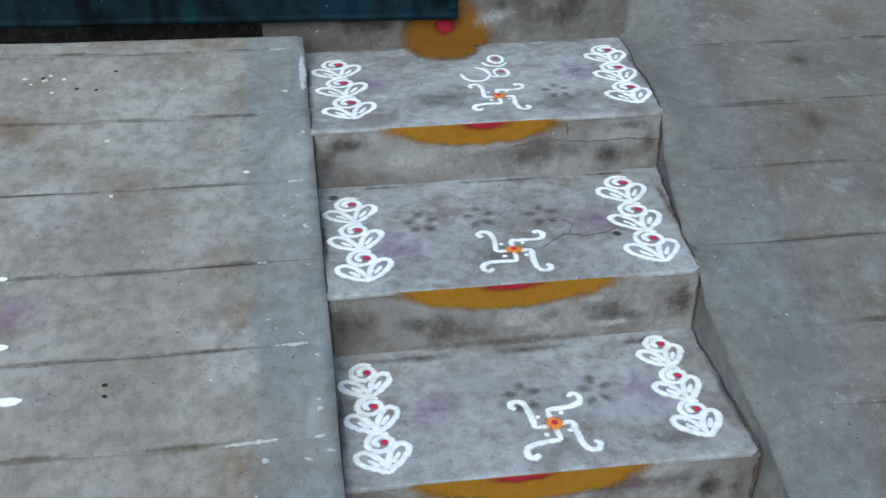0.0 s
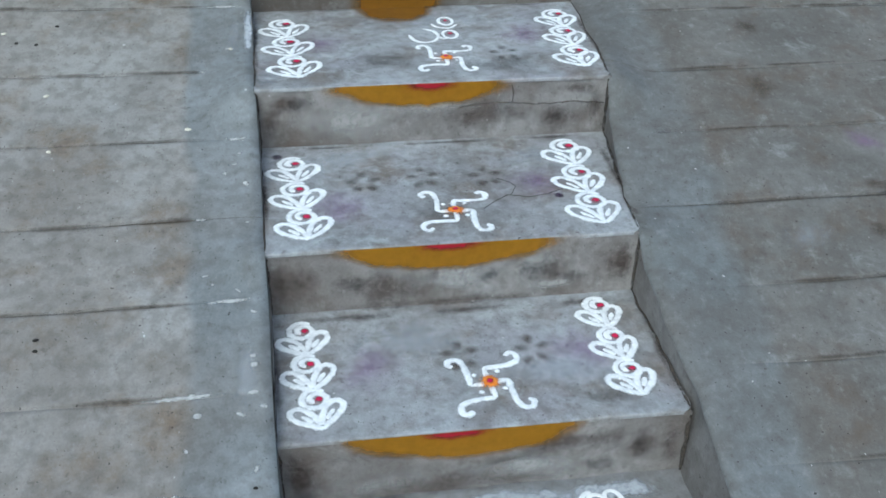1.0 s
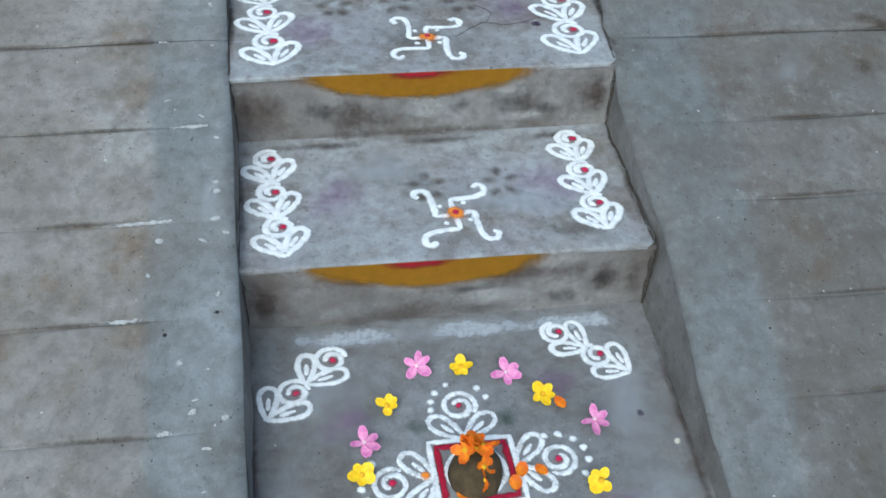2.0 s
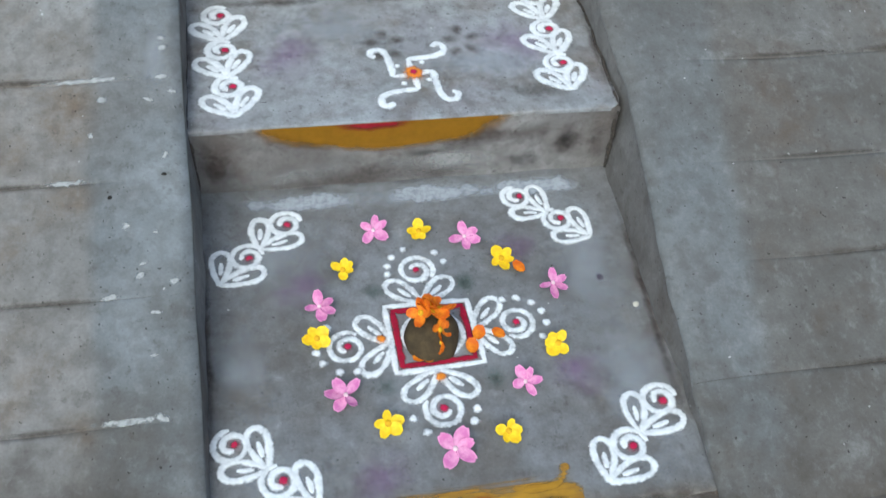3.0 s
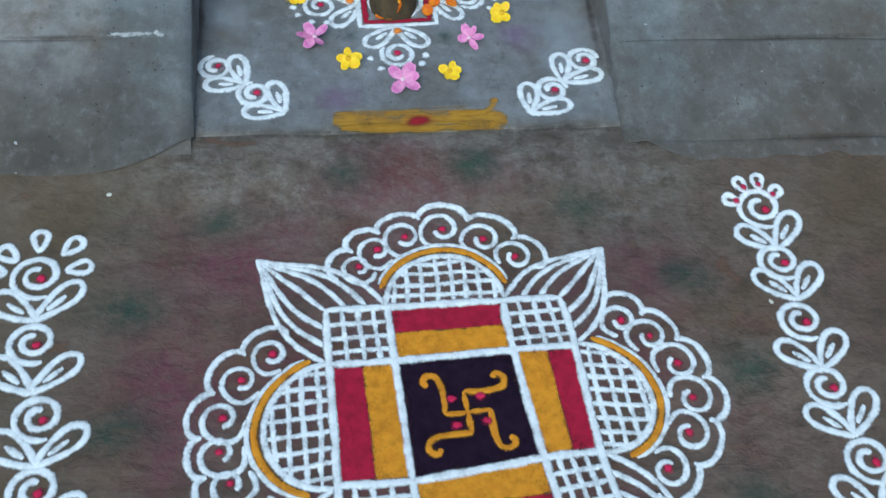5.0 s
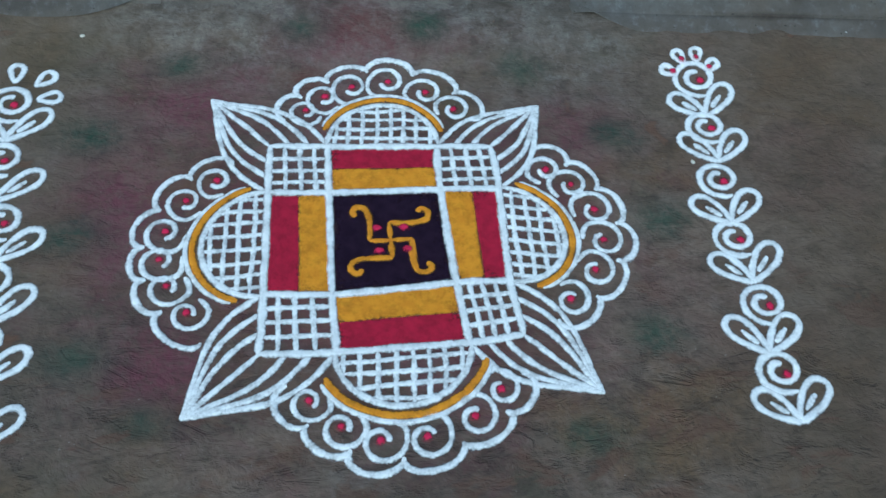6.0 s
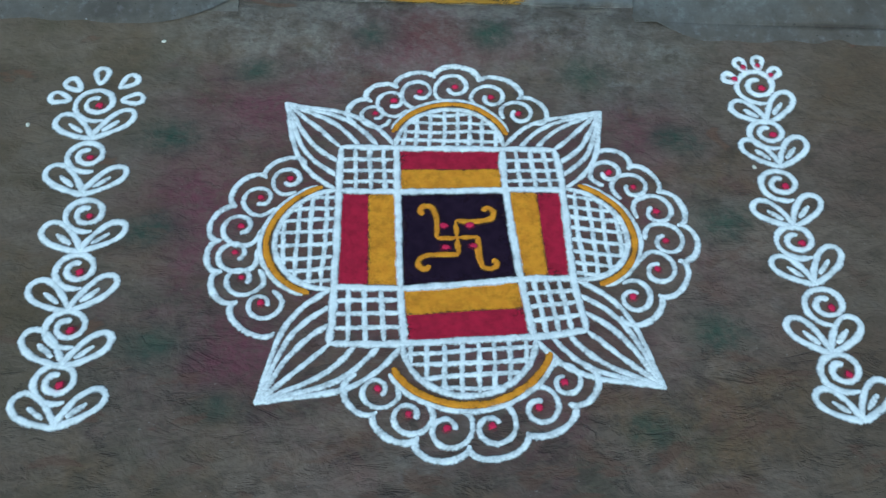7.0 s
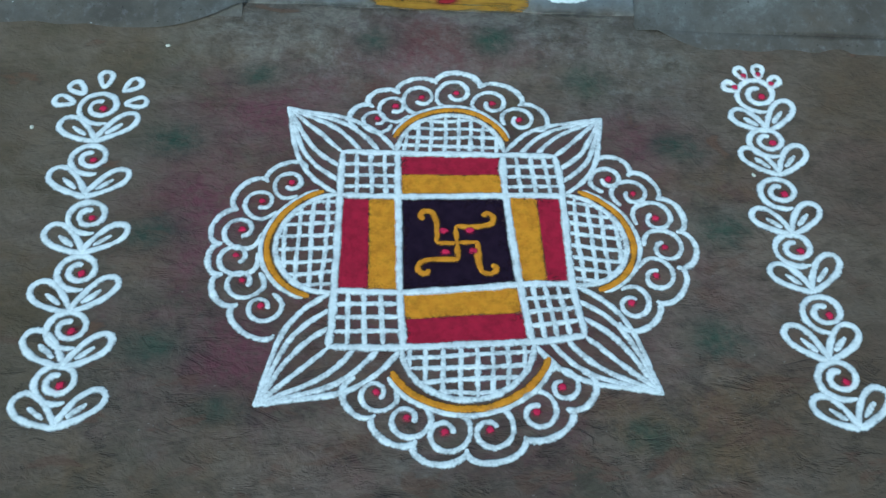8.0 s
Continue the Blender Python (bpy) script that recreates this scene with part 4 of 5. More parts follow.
for number, (n0, n1, m0, m1, crown, lower, wide, (arc0, arc1), split, dots) in enumerate(SIDES):
    p0, p1, q0, q1 = (NODES[r][c] for r, c in (n0, n1, m0, m1))
    patch("red_bar", between(p0, p1, p1.lerp(q1, split + 0.03), p0.lerp(q0, split + 0.03)), on_ground, RED, rangoli, 20, 8, 0.0022, "red powder bar")
    patch("yellow_bar", between(p0.lerp(q0, split), p1.lerp(q1, split), q1, q0), on_ground, YELLOW, rangoli, 20, 8, 0.0026, "yellow powder bar")
    foot = p0.lerp(p1, 0.5)
    half, rise = (p1 - p0) / 2, Vector(crown) - foot
    dome = lambda a, w, h: drift(foot + half * (-w * math.cos(radians(a))) + rise * (h * math.sin(radians(a))), 0.0014)
    arc = lambda w, h, a0, a1: [dome(a0 + (a1 - a0) * i / 46, w, h) for i in range(47)]
    strokes("dome_line", [arc(1.02, lower, 3, 177)], W * 1.05, on_ground, WHITE, rangoli, lift=0.003)
    strokes("dome_arc", [arc(wide[0], 1.0, arc0, arc1)], 0.0118, on_ground, YELLOW, rangoli, "yellow powder arc", lift=0.0032)
    strokes("dome_rim", [arc(wide[1], 1.09, arc0 + 3, arc1 - 3)], W * 0.85, on_ground, WHITE, rangoli, lift=0.0026)
    # lattice in the dome
    lines = []
    for i in range(8):
        s = -0.88 + 1.76 * i / 7 + 0.02 * math.sin(i * 5 + number)
        h = lower * math.sqrt(max(0, 1 - (s / 1.02) ** 2))
        lines.append([drift(foot + half * (s + 0.03 * t) + rise * (h * t)) for t in (k / 14 for k in range(15))])
    for i in range(1, 5):
        h = lower * (i - 0.12) / 4.5
        s = 1.02 * math.sqrt(max(0, 1 - (h / lower) ** 2))
        lines.append([drift(foot + half * (s * t) + rise * (h + 0.012 * math.sin(i * 3 + number + 2 * t))) for t in (k / 10 - 1 for k in range(21))])
    strokes("dome_lattice", lines, W * 0.82, on_ground, WHITE, rangoli, lift=0.0024)
    # scalloped border over the coils
    dots = [Vector(p) for p in dots]
    hub = foot + rise * 0.25
    out = [(p - hub).normalized() for p in dots]
    reach = [0.0525 + 0.003 * math.sin(i * 1.9 + number) for i in range(6)]
    turn = lambda v, a: Vector((v.x * math.cos(a) - v.y * math.sin(a), v.x * math.sin(a) + v.y * math.cos(a)))
    # the dots run clockwise seen from above
    cusps = [dots[0] + turn(out[0], 0.95) * 0.043 if number != 1 else dots[0] + turn(out[0], 1.06) * 0.062]
    for i in range(5):
        mid = dots[i].lerp(dots[i + 1], 0.5)
        cusps.append(mid + (mid - hub).normalized() * 0.029)
    cusps.append(dots[5] + turn(out[5], -1.05) * 0.043)
    for i in range(6):
        a, b = cusps[i], cusps[i + 1]
        peak = dots[i] + out[i] * reach[i]
        mid, e = a.lerp(b, 0.5), (b - a) * 0.53
        bow = [mid - e * math.cos(math.pi * k / 20) + (peak - mid) * math.sin(math.pi * k / 20) ** 0.85 for k in range(21)]
        strokes("scallop", [[drift(p, 0.0012) for p in [a, *bow[1:-1], b]]], W, on_ground, WHITE, rangoli, lift=0.0022)
        c = dots[i]
        start = math.atan2(-out[i].y, -out[i].x)
        strokes("spiral", [coil_line(c, start, (0.90, 1.0, 1.08, 1.08, 1.0, 0.92)[i])], W * 0.88, on_ground, WHITE, rangoli, lift=0.002)
        blob("dot", c.x, c.y, 0.0092, on_ground, PINK, rangoli, 0.0036)

# the corners: a lattice and a pointed leaf, from the outer node, its neighbour along the row and that along the column
for (r, c), tip, flip in (((0, 0), LEAF_TIPS[0], 1), ((0, 3), LEAF_TIPS[1], -1), ((3, 3), LEAF_TIPS[2], 1), ((3, 0), LEAF_TIPS[3], -1)):
    field = cell(0 if r == 0 else 2, 0 if c == 0 else 2)
    lines = []
    for i in range(1, 4):
        s = i / 4 + 0.035 * math.sin(i * 7 + r + 2 * c)
        lines += [[field(s + 0.03 * (t - 0.5), t) for t in (k / 14 for k in range(15))], [field(t, s - 0.03 * (t - 0.5)) for t in (k / 14 for k in range(15))]]
    strokes("corner_lattice", lines, W * 0.86, on_ground, WHITE, rangoli, lift=0.0028)
    corner, along, down = NODES[r][c], NODES[r][1 if c == 0 else 2], NODES[1 if r == 0 else 2][c]
    lines = [[drift(p) for p in (tip.lerp(corner, k / 14) for k in range(15))]]
    for f, bulge in ((1.0, 0.135), (0.68, 0.115), (0.36, 0.085)):
        lines.append(bent(tip, corner.lerp(along, f), bulge, flip))
        lines.append(bent(tip, corner.lerp(down, f), bulge, -flip))
    strokes("pointed_leaf", lines, W * 0.95, on_ground, WHITE, rangoli, lift=0.0022)


# ---- garlands on both sides of it ----
def leafy(dots, feet, west, east, group, label):
    """A garland of spirals, each over two leaves; west and east say how the leaves reach out."""
    ob = thing("rangoli_garland", on_ground(dots[2][0], dots[2][1]), label, "rangoli", group)
    for i, (p, q) in enumerate(zip(dots, feet)):
        p, q = Vector(p), Vector(q)
        big = 1.12 if i == 0 else 1.0
        up = math.atan2(p.y - q.y, p.x - q.x)
        strokes("spiral", [[p + Vector((-0.004, 0.006)) + Vector((r * math.cos(a) * 1.06, r * math.sin(a))) for a, r in
                            ((up - 2.75 - 2 * math.pi * 1.62 * t, big * (0.041 - 0.030 * t ** 0.9)) for t in (k / 38 for k in range(39)))]], 0.0112, on_ground, WHITE_SOLID, ob)
        blob("dot", p.x + 0.003, p.y - 0.002, 0.0105, on_ground, PINK, ob, label="red powder dot")
        for side, (dx, dy, fat) in ((-1, west), (1, east)):
            tip = q + Vector((dx, dy + 0.006 * math.sin(i * 2.3 + side)))
            leaf = strokes("leaf", [leaf_line(q, tip, fat)], 0.0112, on_ground, WHITE_SOLID, ob, closed=True)
            a, b = q.lerp(tip, 0.25), q.lerp(tip, 0.66)
            strokes("vein", [[a.lerp(b, k / 5) for k in range(6)]], 0.0098, on_ground, WHITE, leaf)
    return ob


def petal_crown(parent, hub, tips, size, dots):
    for p in tips:
        d = (Vector(p) - Vector(hub)).normalized()
        a, b = Vector(p) - d * size * 0.62, Vector(p) + d * size * 0.45
        strokes("petal", [leaf_line(a, b, size * 0.40)], 0.0105, on_ground, WHITE_SOLID, parent, closed=True)
        if dots:
            m = a.lerp(b, 0.22)
            blob("dot", m.x, m.y, 0.0085, on_ground, PINK, parent)


YARD = "white powder garland of leaves and spirals on the yard"
left = leafy(((-0.307, 0.020), (-0.296, -0.107), (-0.267, -0.239), (-0.257, -0.355), (-0.246, -0.467), (-0.240, -0.566)),
             ((-0.304, -0.059), (-0.291, -0.190), (-0.266, -0.312), (-0.258, -0.431), (-0.243, -0.533), (-0.231, -0.637)),
             (-0.072, 0.052, 0.0245), (0.066, 0.062, 0.0205), "garlands beside the mandala", YARD)
petal_crown(left, (-0.312, 0.024), ((-0.388, 0.038), (-0.368, 0.074), (-0.317, 0.100), (-0.260, 0.086), (-0.242, 0.040)), 0.036, False)
right = leafy(((0.969, 0.115), (0.973, -0.002), (0.976, -0.124), (0.983, -0.250), (1.009, -0.381), (1.012, -0.504)),
              ((0.972, 0.030), (0.979, -0.077), (0.979, -0.213), (0.993, -0.334), (0.997, -0.466), (1.021, -0.585)),
              (-0.063, 0.052, 0.0215), (0.051, 0.070, 0.0220), "garlands beside the mandala", YARD)
petal_crown(right, (0.966, 0.118), ((0.912, 0.138), (0.935, 0.170), (0.970, 0.176), (1.000, 0.152)), 0.027, True)


# ---- rangoli, dung lump and flowers on the landing ----
f = on[0]
SQ = [Vector(p) for p in ((0.239, 0.738), (0.392, 0.738), (0.402, 0.598), (0.245, 0.591))]


def sq(u, v):
    a, b, c, d = (1 - u) / 2, (1 + u) / 2, (1 + v) / 2, (1 - v) / 2
    return SQ[0] * (a * c) + SQ[1] * (b * c) + SQ[2] * (b * d) + SQ[3] * (a * d)


small = thing("rangoli_square", f(0.32, 0.665), "white and red powder square with four spiral petals", "rangoli")
square = lambda k: [sq(u, v) for a, b in (((-k, k), (k, k)), ((k, k), (k, -k)), ((k, -k), (-k, -k)), ((-k, -k), (-k, k))) for u, v in straight(a, b, 8)[:-1]]
strokes("outer_square", [square(1.0)], 0.0115, f, WHITE_SOLID, small, closed=True)
strokes("red_square", [square(0.83)], 0.0125, f, RED, small, "red powder square", closed=True)
strokes("inner_ring", [[sq(0.70 * math.cos(a * 0.2618), 0.70 * math.sin(a * 0.2618)) for a in range(24)]], 0.0095, f, WHITE, small, closed=True)
for (x, y), (ux, uy), fan in zip(((0.309, 0.818), (0.473, 0.676), (0.316, 0.511), (0.165, 0.655)), ((0, 1), (1, 0.05), (0, -1), (-1, -0.02)),
                                 ((-95, -76, -52, -21, 46, 74), (-104, -75, -46, -18, 11, 45), (-82, -56, 4, 38, 75), (-103, -70, -34, -8, 29, 54))):
    up, rt = Vector((ux, uy)).normalized(), Vector((uy, -ux)).normalized()
    c = Vector((x, y))
    strokes("spiral", [spiral_line(x, y, 0.032, math.atan2(uy, ux) - 2.2, 1)], 0.0115, f, WHITE, small)
    blob("dot", x, y, 0.0095, f, PINK, small)
    foot = c - up * 0.078
    for s in (-1, 1):
        tip = c - up * 0.024 + rt * (s * 0.060)
        leaf = strokes("leaf", [leaf_line(foot, tip, 0.0205)], 0.0115, f, WHITE, small, closed=True)
        a, b = foot.lerp(tip, 0.3), foot.lerp(tip, 0.68)
        strokes("vein", [[a.lerp(b, k / 4) for k in range(5)]], 0.0105, f, WHITE, leaf)
    for a in fan:
        d = up * math.cos(radians(a)) + rt * math.sin(radians(a))
        p = c + d * 0.056
        blob("dot", p.x, p.y, 0.0104, f, WHITE_SOLID, small)
for x, y in ((0.226, 0.665), (0.320, 0.573)):
    blob("orange_dot", x, y, 0.0115, f, ORANGE_DOT, small, lift=0.004)


def lump():
    x0, y0 = 0.316, 0.655
    ob = thing("dung_lump", f(x0, y0), "brown dung lump decorated with orange flowers on the rangoli", "offering")
    verts, faces = [], []
    m, rings = 36, 14
    for j in range(rings + 1):
        a = math.pi / 2 * j / rings
        for i in range(m):
            b = 2 * math.pi * i / m
            r = 0.0490 * math.cos(a) ** 0.72 * (1 + 0.10 * wob(math.cos(b) * 1.4, math.sin(b) * 1.4, 1.2, j * 0.12))
            verts.append((x0 + r * math.cos(b), y0 + r * math.sin(b), 0.001 + 0.058 * math.sin(a) ** 0.9 + 0.002 * wob(b, a, 5)))
    for j in range(rings):
        for i in range(m):
            k = (i + 1) % m
            faces.append((j * m + i, j * m + k, (j + 1) * m + k, (j + 1) * m + i))
    part("lump", mesh_of("lump", verts, faces, smooth=True), DUNG, ob)
    return ob


def petal_mesh(name, length, width, cup, seed, notch=0.0):
    """A petal along +x from the origin, cupped and slightly waved."""
    nu, nv = 7, 6
    verts, faces = [], []
    for i in range(nu + 1):
        u = i / nu
        w = width / 2 * (math.sin(math.pi * min(u * 0.86 + 0.06, 1.0)) ** 0.75)
        for j in range(nv + 1):
            v = 2 * j / nv - 1
            back = notch * length * (1 - abs(v)) * max(0, u - 0.8) * 5
            verts.append((length * u - back, w * v, cup * length * u * u - 0.05 * width * (1 - v * v) * math.sin(math.pi * u) + 0.0012 * wob(u * 3 + seed, v * 2, 1.1)))
    for i in range(nu):
        for j in range(nv):
            a = i * (nv + 1) + j
            faces.append((a, a + nv + 1, a + nv + 2, a + 1))
    return mesh_of(name, verts, faces, smooth=True)


PINKS = [petal_mesh("petal", 0.0300, 0.0205, c, s, 0.05) for c, s in ((0.04, 1), (0.10, 5), (-0.02, 9))]
GOLDS = [petal_mesh("petal", 0.0250, 0.0235, c, s) for c, s in ((0.08, 2), (0.16, 6), (0.03, 3))]
FLAMES = [petal_mesh("petal", 0.027, 0.0225, c, s, 0.04) for c, s in ((0.25, 2), (0.5, 6), (0.1, 3))]
for group_, mat_ in ((PINKS, PINK_PETAL), (GOLDS, GOLD_PETAL), (FLAMES, ORANGE_PETAL)):
    for me_ in group_:
        me_.materials.append(mat_)


def bead(name, r, material, parent, h=0.6):
    bm = bmesh.new()
    bmesh.ops.create_icosphere(bm, subdivisions=2, radius=r)
    for v in bm.verts:
        v.co.z *= h
    me = bpy.data.meshes.new(name)
    bm.to_mesh(me)
    bm.free()
    me.materials.append(material)
    ob = new(name, me)
    ob.parent = parent
    return ob


rng = random.Random(4)


def flower(name, label, x, y, z, petals, heart, turn, tilt=(0, 0), count=5, scale=1.0, squeeze=0.0, group="flowers ringed on the landing", lean=0.0):
    ob = thing(name, (x, y, z), label, "flower", group)
    ob.rotation_euler = (Matrix.Rotation(lean, 3, "X") @ Euler((tilt[0], tilt[1], turn)).to_matrix()).to_euler()
    ob.scale = (scale,) * 3
    for i in range(count):
        p = new("petal", petals[rng.randrange(len(petals))])
        p.parent = ob
        a = 2 * math.pi * i / count + rng.uniform(-0.20, 0.20)
        a -= squeeze * math.sin(a)
        grown = rng.uniform(0.80, 1.08)
        p.matrix_local = Matrix.Rotation(a, 4, "Z") @ Matrix.Rotation(-rng.uniform(-0.02, 0.16), 4, "Y") @ Matrix.Translation((0.0022, 0, 0.0035)) @ Matrix.Rotation(rng.uniform(-0.45, 0.45), 4, "X") @ Matrix.Diagonal((grown, grown * rng.uniform(0.82, 1.1), 1, 1))
    h = bead("heart", 0.0062 if heart is GOLD_HEART else 0.0040, heart, ob)
    h.location = (0, 0, 0.004)
    return ob


for i, (x, y) in enumerate(((0.238, 0.918), (0.411, 0.884), (0.558, 0.750), (0.461, 0.541), (0.321, 0.426), (0.153, 0.549), (0.122, 0.742))):
    flower("pink_flower", "fresh pink five-petalled periwinkle lying on the landing", x, y, 0.0125, PINKS, PINK_HEART, rng.uniform(0, 6.28),
           (rng.uniform(-0.15, 0.15), rng.uniform(-0.15, 0.15)), lean=0.36, scale=(1.02, 1.0, 1.06, 0.98, 1.2, 1.1, 1.0)[i], squeeze=rng.uniform(0.15, 0.6))
for i, (x, y) in enumerate(((0.325, 0.908), (0.473, 0.822), (0.537, 0.615), (0.414, 0.449), (0.218, 0.487), (0.113, 0.673), (0.171, 0.825))):
    ob = flower("yellow_flower", "fresh bright yellow flower lying on the landing", x, y, 0.0115, GOLDS, GOLD_HEART, rng.uniform(0, 6.28),
                (rng.uniform(-0.12, 0.12), rng.uniform(-0.12, 0.12)), lean=0.40, scale=rng.uniform(0.9, 1.02), squeeze=rng.uniform(0.05, 0.4))
    if i == 5:
        s = new("stalk", petal_mesh("stalk", 0.024, 0.007, 0.1, 4))
        s.data.materials.append(STALK)
        s.parent = ob
        s.matrix_local = Matrix.Rotation(4.1, 4, "Z")

offering = lump()
for dx, dy, z, tx, ty, turn, size in ((-0.015, 0.010, 0.066, 0.2, -0.9, 0.3, 0.98), (0.015, 0.012, 0.067, 0.1, 0.9, 1.2, 1.0), (0.000, 0.004, 0.070, 0.3, 0.1, 2.0, 1.0),
                                      (0.010, -0.022, 0.056, 0.9, 0.2, 0.8, 0.85), (-0.004, 0.018, 0.074, 0.3, 0.0, 2.6, 0.95), (0.014, -0.036, 0.038, 1.3, 0.2, 5.0, 0.72)):
    flower("orange_flower", "orange ragged-petalled flower stuck on the dung lump", 0.312 + dx, 0.655 + dy, z + 0.004, FLAMES, GOLD_HEART, turn, (tx, ty), 5, size, 0.35, "orange flowers on the lump")
for x, y, turn, s in ((0.504, 0.801, 2.2, 1.0), (0.400, 0.655, 1.2, 1.05), (0.436, 0.653, 2.4, 0.95), (0.384, 0.628, 1.5, 1.05), (0.289, 0.617, 0.1, 0.95), (0.300, 0.612, 2.9, 0.7)):
    p = new("loose_petal", FLAMES[0 if s > 0.96 else 2])
    p.matrix_basis = pose(x - 0.013 * math.cos(turn), y - 0.013 * math.sin(turn), 0.0075, 0, 0, math.degrees(turn)) @ Matrix.Scale(s, 4)
    tagged(p, "loose orange petal lying on the rangoli", "petal", "loose orange petals")

# the turmeric stroke at the front of the landing
data = ([], [], [])
stroke_into(data, smooth_line([Vector(p) for p in ((0.185, 0.336), (0.27, 0.335), (0.36, 0.334), (0.44, 0.336), (0.515, 0.330))], 6), 0.046, f, lift=0.0012, high=0.0004)
stroke_into(data, smooth_line([Vector(p) for p in ((0.42, 0.345), (0.465, 0.348), (0.487, 0.362), (0.497, 0.385))], 6), 0.015, f, lift=0.0014, high=0.0004)
stroke_into(data, smooth_line([Vector(p) for p in ((0.20, 0.314), (0.30, 0.312), (0.40, 0.313), (0.49, 0.317))], 6), 0.020, f, lift=0.0020, high=0.0004)
part("turmeric_stroke", mesh_of("turmeric_stroke", *data, smooth=True), TURMERIC_THIN, landing, "turmeric paste stroke")
smear(0.345, 0.328, 0.032, 0.018, f, KUMKUM, landing, 12, 0.0034, name="kumkum_mark")


# ---- smudges of coloured powder, damp and chalk ----
for k, x, y, rx, ry in ((3, 0.05, 2.32, 0.09, 0.10), (3, 0.65, 2.34, 0.10, 0.10), (2, 0.07, 1.67, 0.10, 0.10), (2, 0.56, 1.75, 0.10, 0.09), (1, 0.10, 1.27, 0.09, 0.09), (1, 0.57, 1.28, 0.09, 0.10),
                        (0, 0.09, 0.80, 0.08, 0.06), (0, 0.20, 0.40, 0.07, 0.06), (0, 0.56, 0.56, 0.07, 0.06), (0, 0.50, 0.86, 0.06, 0.05)):
    smear(x, y, rx, ry, on[k], VIOLET, steps[k], rng.uniform(0, 90), name="violet_smudge")
for k, x, y in ((2, 0.13, 1.79), (2, 0.28, 1.80), (2, 0.44, 1.79), (1, 0.30, 1.29), (1, 0.46, 1.29), (3, 0.56, 2.20)):
    for q in range(5):
        a = 2 * math.pi * q / 5 + 0.4
        smear(x + 0.029 * math.cos(a), y + 0.040 * math.sin(a), 0.025, 0.019, on[k], BROWN, steps[k], math.degrees(a), 0.0005 + 0.0001 * q, name="flower_print")
for k, x, y, rx, ry in ((3, 0.20, 2.17, 0.14, 0.09), (3, 0.55, 2.12, 0.16, 0.08), (2, 0.30, 1.62, 0.10, 0.08), (1, 0.6, 1.12, 0.10, 0.04)):
    smear(x, y, rx, ry, on[k], DAMP_SHADE, steps[k], rng.uniform(-10, 10), name="damp_patch")
for k, x, y, rx, ry in ((3, 0.30, 2.50, 0.34, 0.07), (3, -0.10, 2.1, 0.05, 0.10), (2, 0.1, 1.93, 0.22, 0.05), (2, 0.62, 1.90, 0.16, 0.07), (1, 0.2, 1.36, 0.16, 0.09), (1, 0.5, 1.22, 0.2, 0.07),
                        (0, 0.04, 0.90, 0.14, 0.14), (0, 0.64, 0.82, 0.10, 0.20), (0, -0.02, 0.62, 0.06, 0.14), (0, 0.05, 0.40, 0.12, 0.07), (0, 0.66, 0.52, 0.09, 0.2)):
    smear(x, y, rx, ry, on[k], PALE, steps[k], rng.uniform(-10, 10), 0.0003, name="chalk_haze")
for k, x, y, r in ((2, -0.085, 1.955, 0.018), (2, 0.60, 1.67, 0.015), (0, 0.655, 0.765, 0.009)):
    smear(x, y, r, r, on[k], INK, steps[k], lift=0.0008, name="violet_spot")
for x, y, rx, ry, m in ((1.249, 2.017, 0.050, 0.065, BROWN), (1.318, 2.299, 0.045, 0.05, BROWN), (1.404, 1.622, 0.045, 0.03, BROWN), (1.44, 1.60, 0.03, 0.02, BROWN), (1.342, 1.463, 0.03, 0.04, BROWN),
                        (1.447, 1.779, 0.06, 0.06, VIOLET), (1.155, 1.46, 0.10, 0.05, PALE), (0.95, 1.75, 0.05, 0.16, DAMP_SHADE)):
    smear(x, y, rx, ry, on_ramp, m, ramp_right, rng.uniform(-20, 20), name="stain")
for x, y, rx, ry, m in ((-0.80, 1.53, 0.06, 0.08, VIOLET), (-0.19, 2.33, 0.03, 0.13, PALE), (-0.15, 1.2, 0.03, 0.12, PALE), (-0.152, 2.37, 0.016, 0.12, CHALK), (-0.17, 2.20, 0.02, 0.07, PALE)):
    smear(x, y, rx, ry, on_ramp, m, ramp_left, 0, name="stain")


# mud trodden onto the foot of the ramps and the landing's front
MUD = stain("trodden_mud", (0.135, 0.116, 0.096), 0.45, 1.7, 1.0, 13)
for x in (0.06, 0.14, 0.22, 0.34, 0.46, 0.58, 0.62):
    smear(x, 0.303, 0.08, 0.014, on[0], MUD, landing, 0, 0.0010 + x * 0.0004 + 0.0001, name="mud")

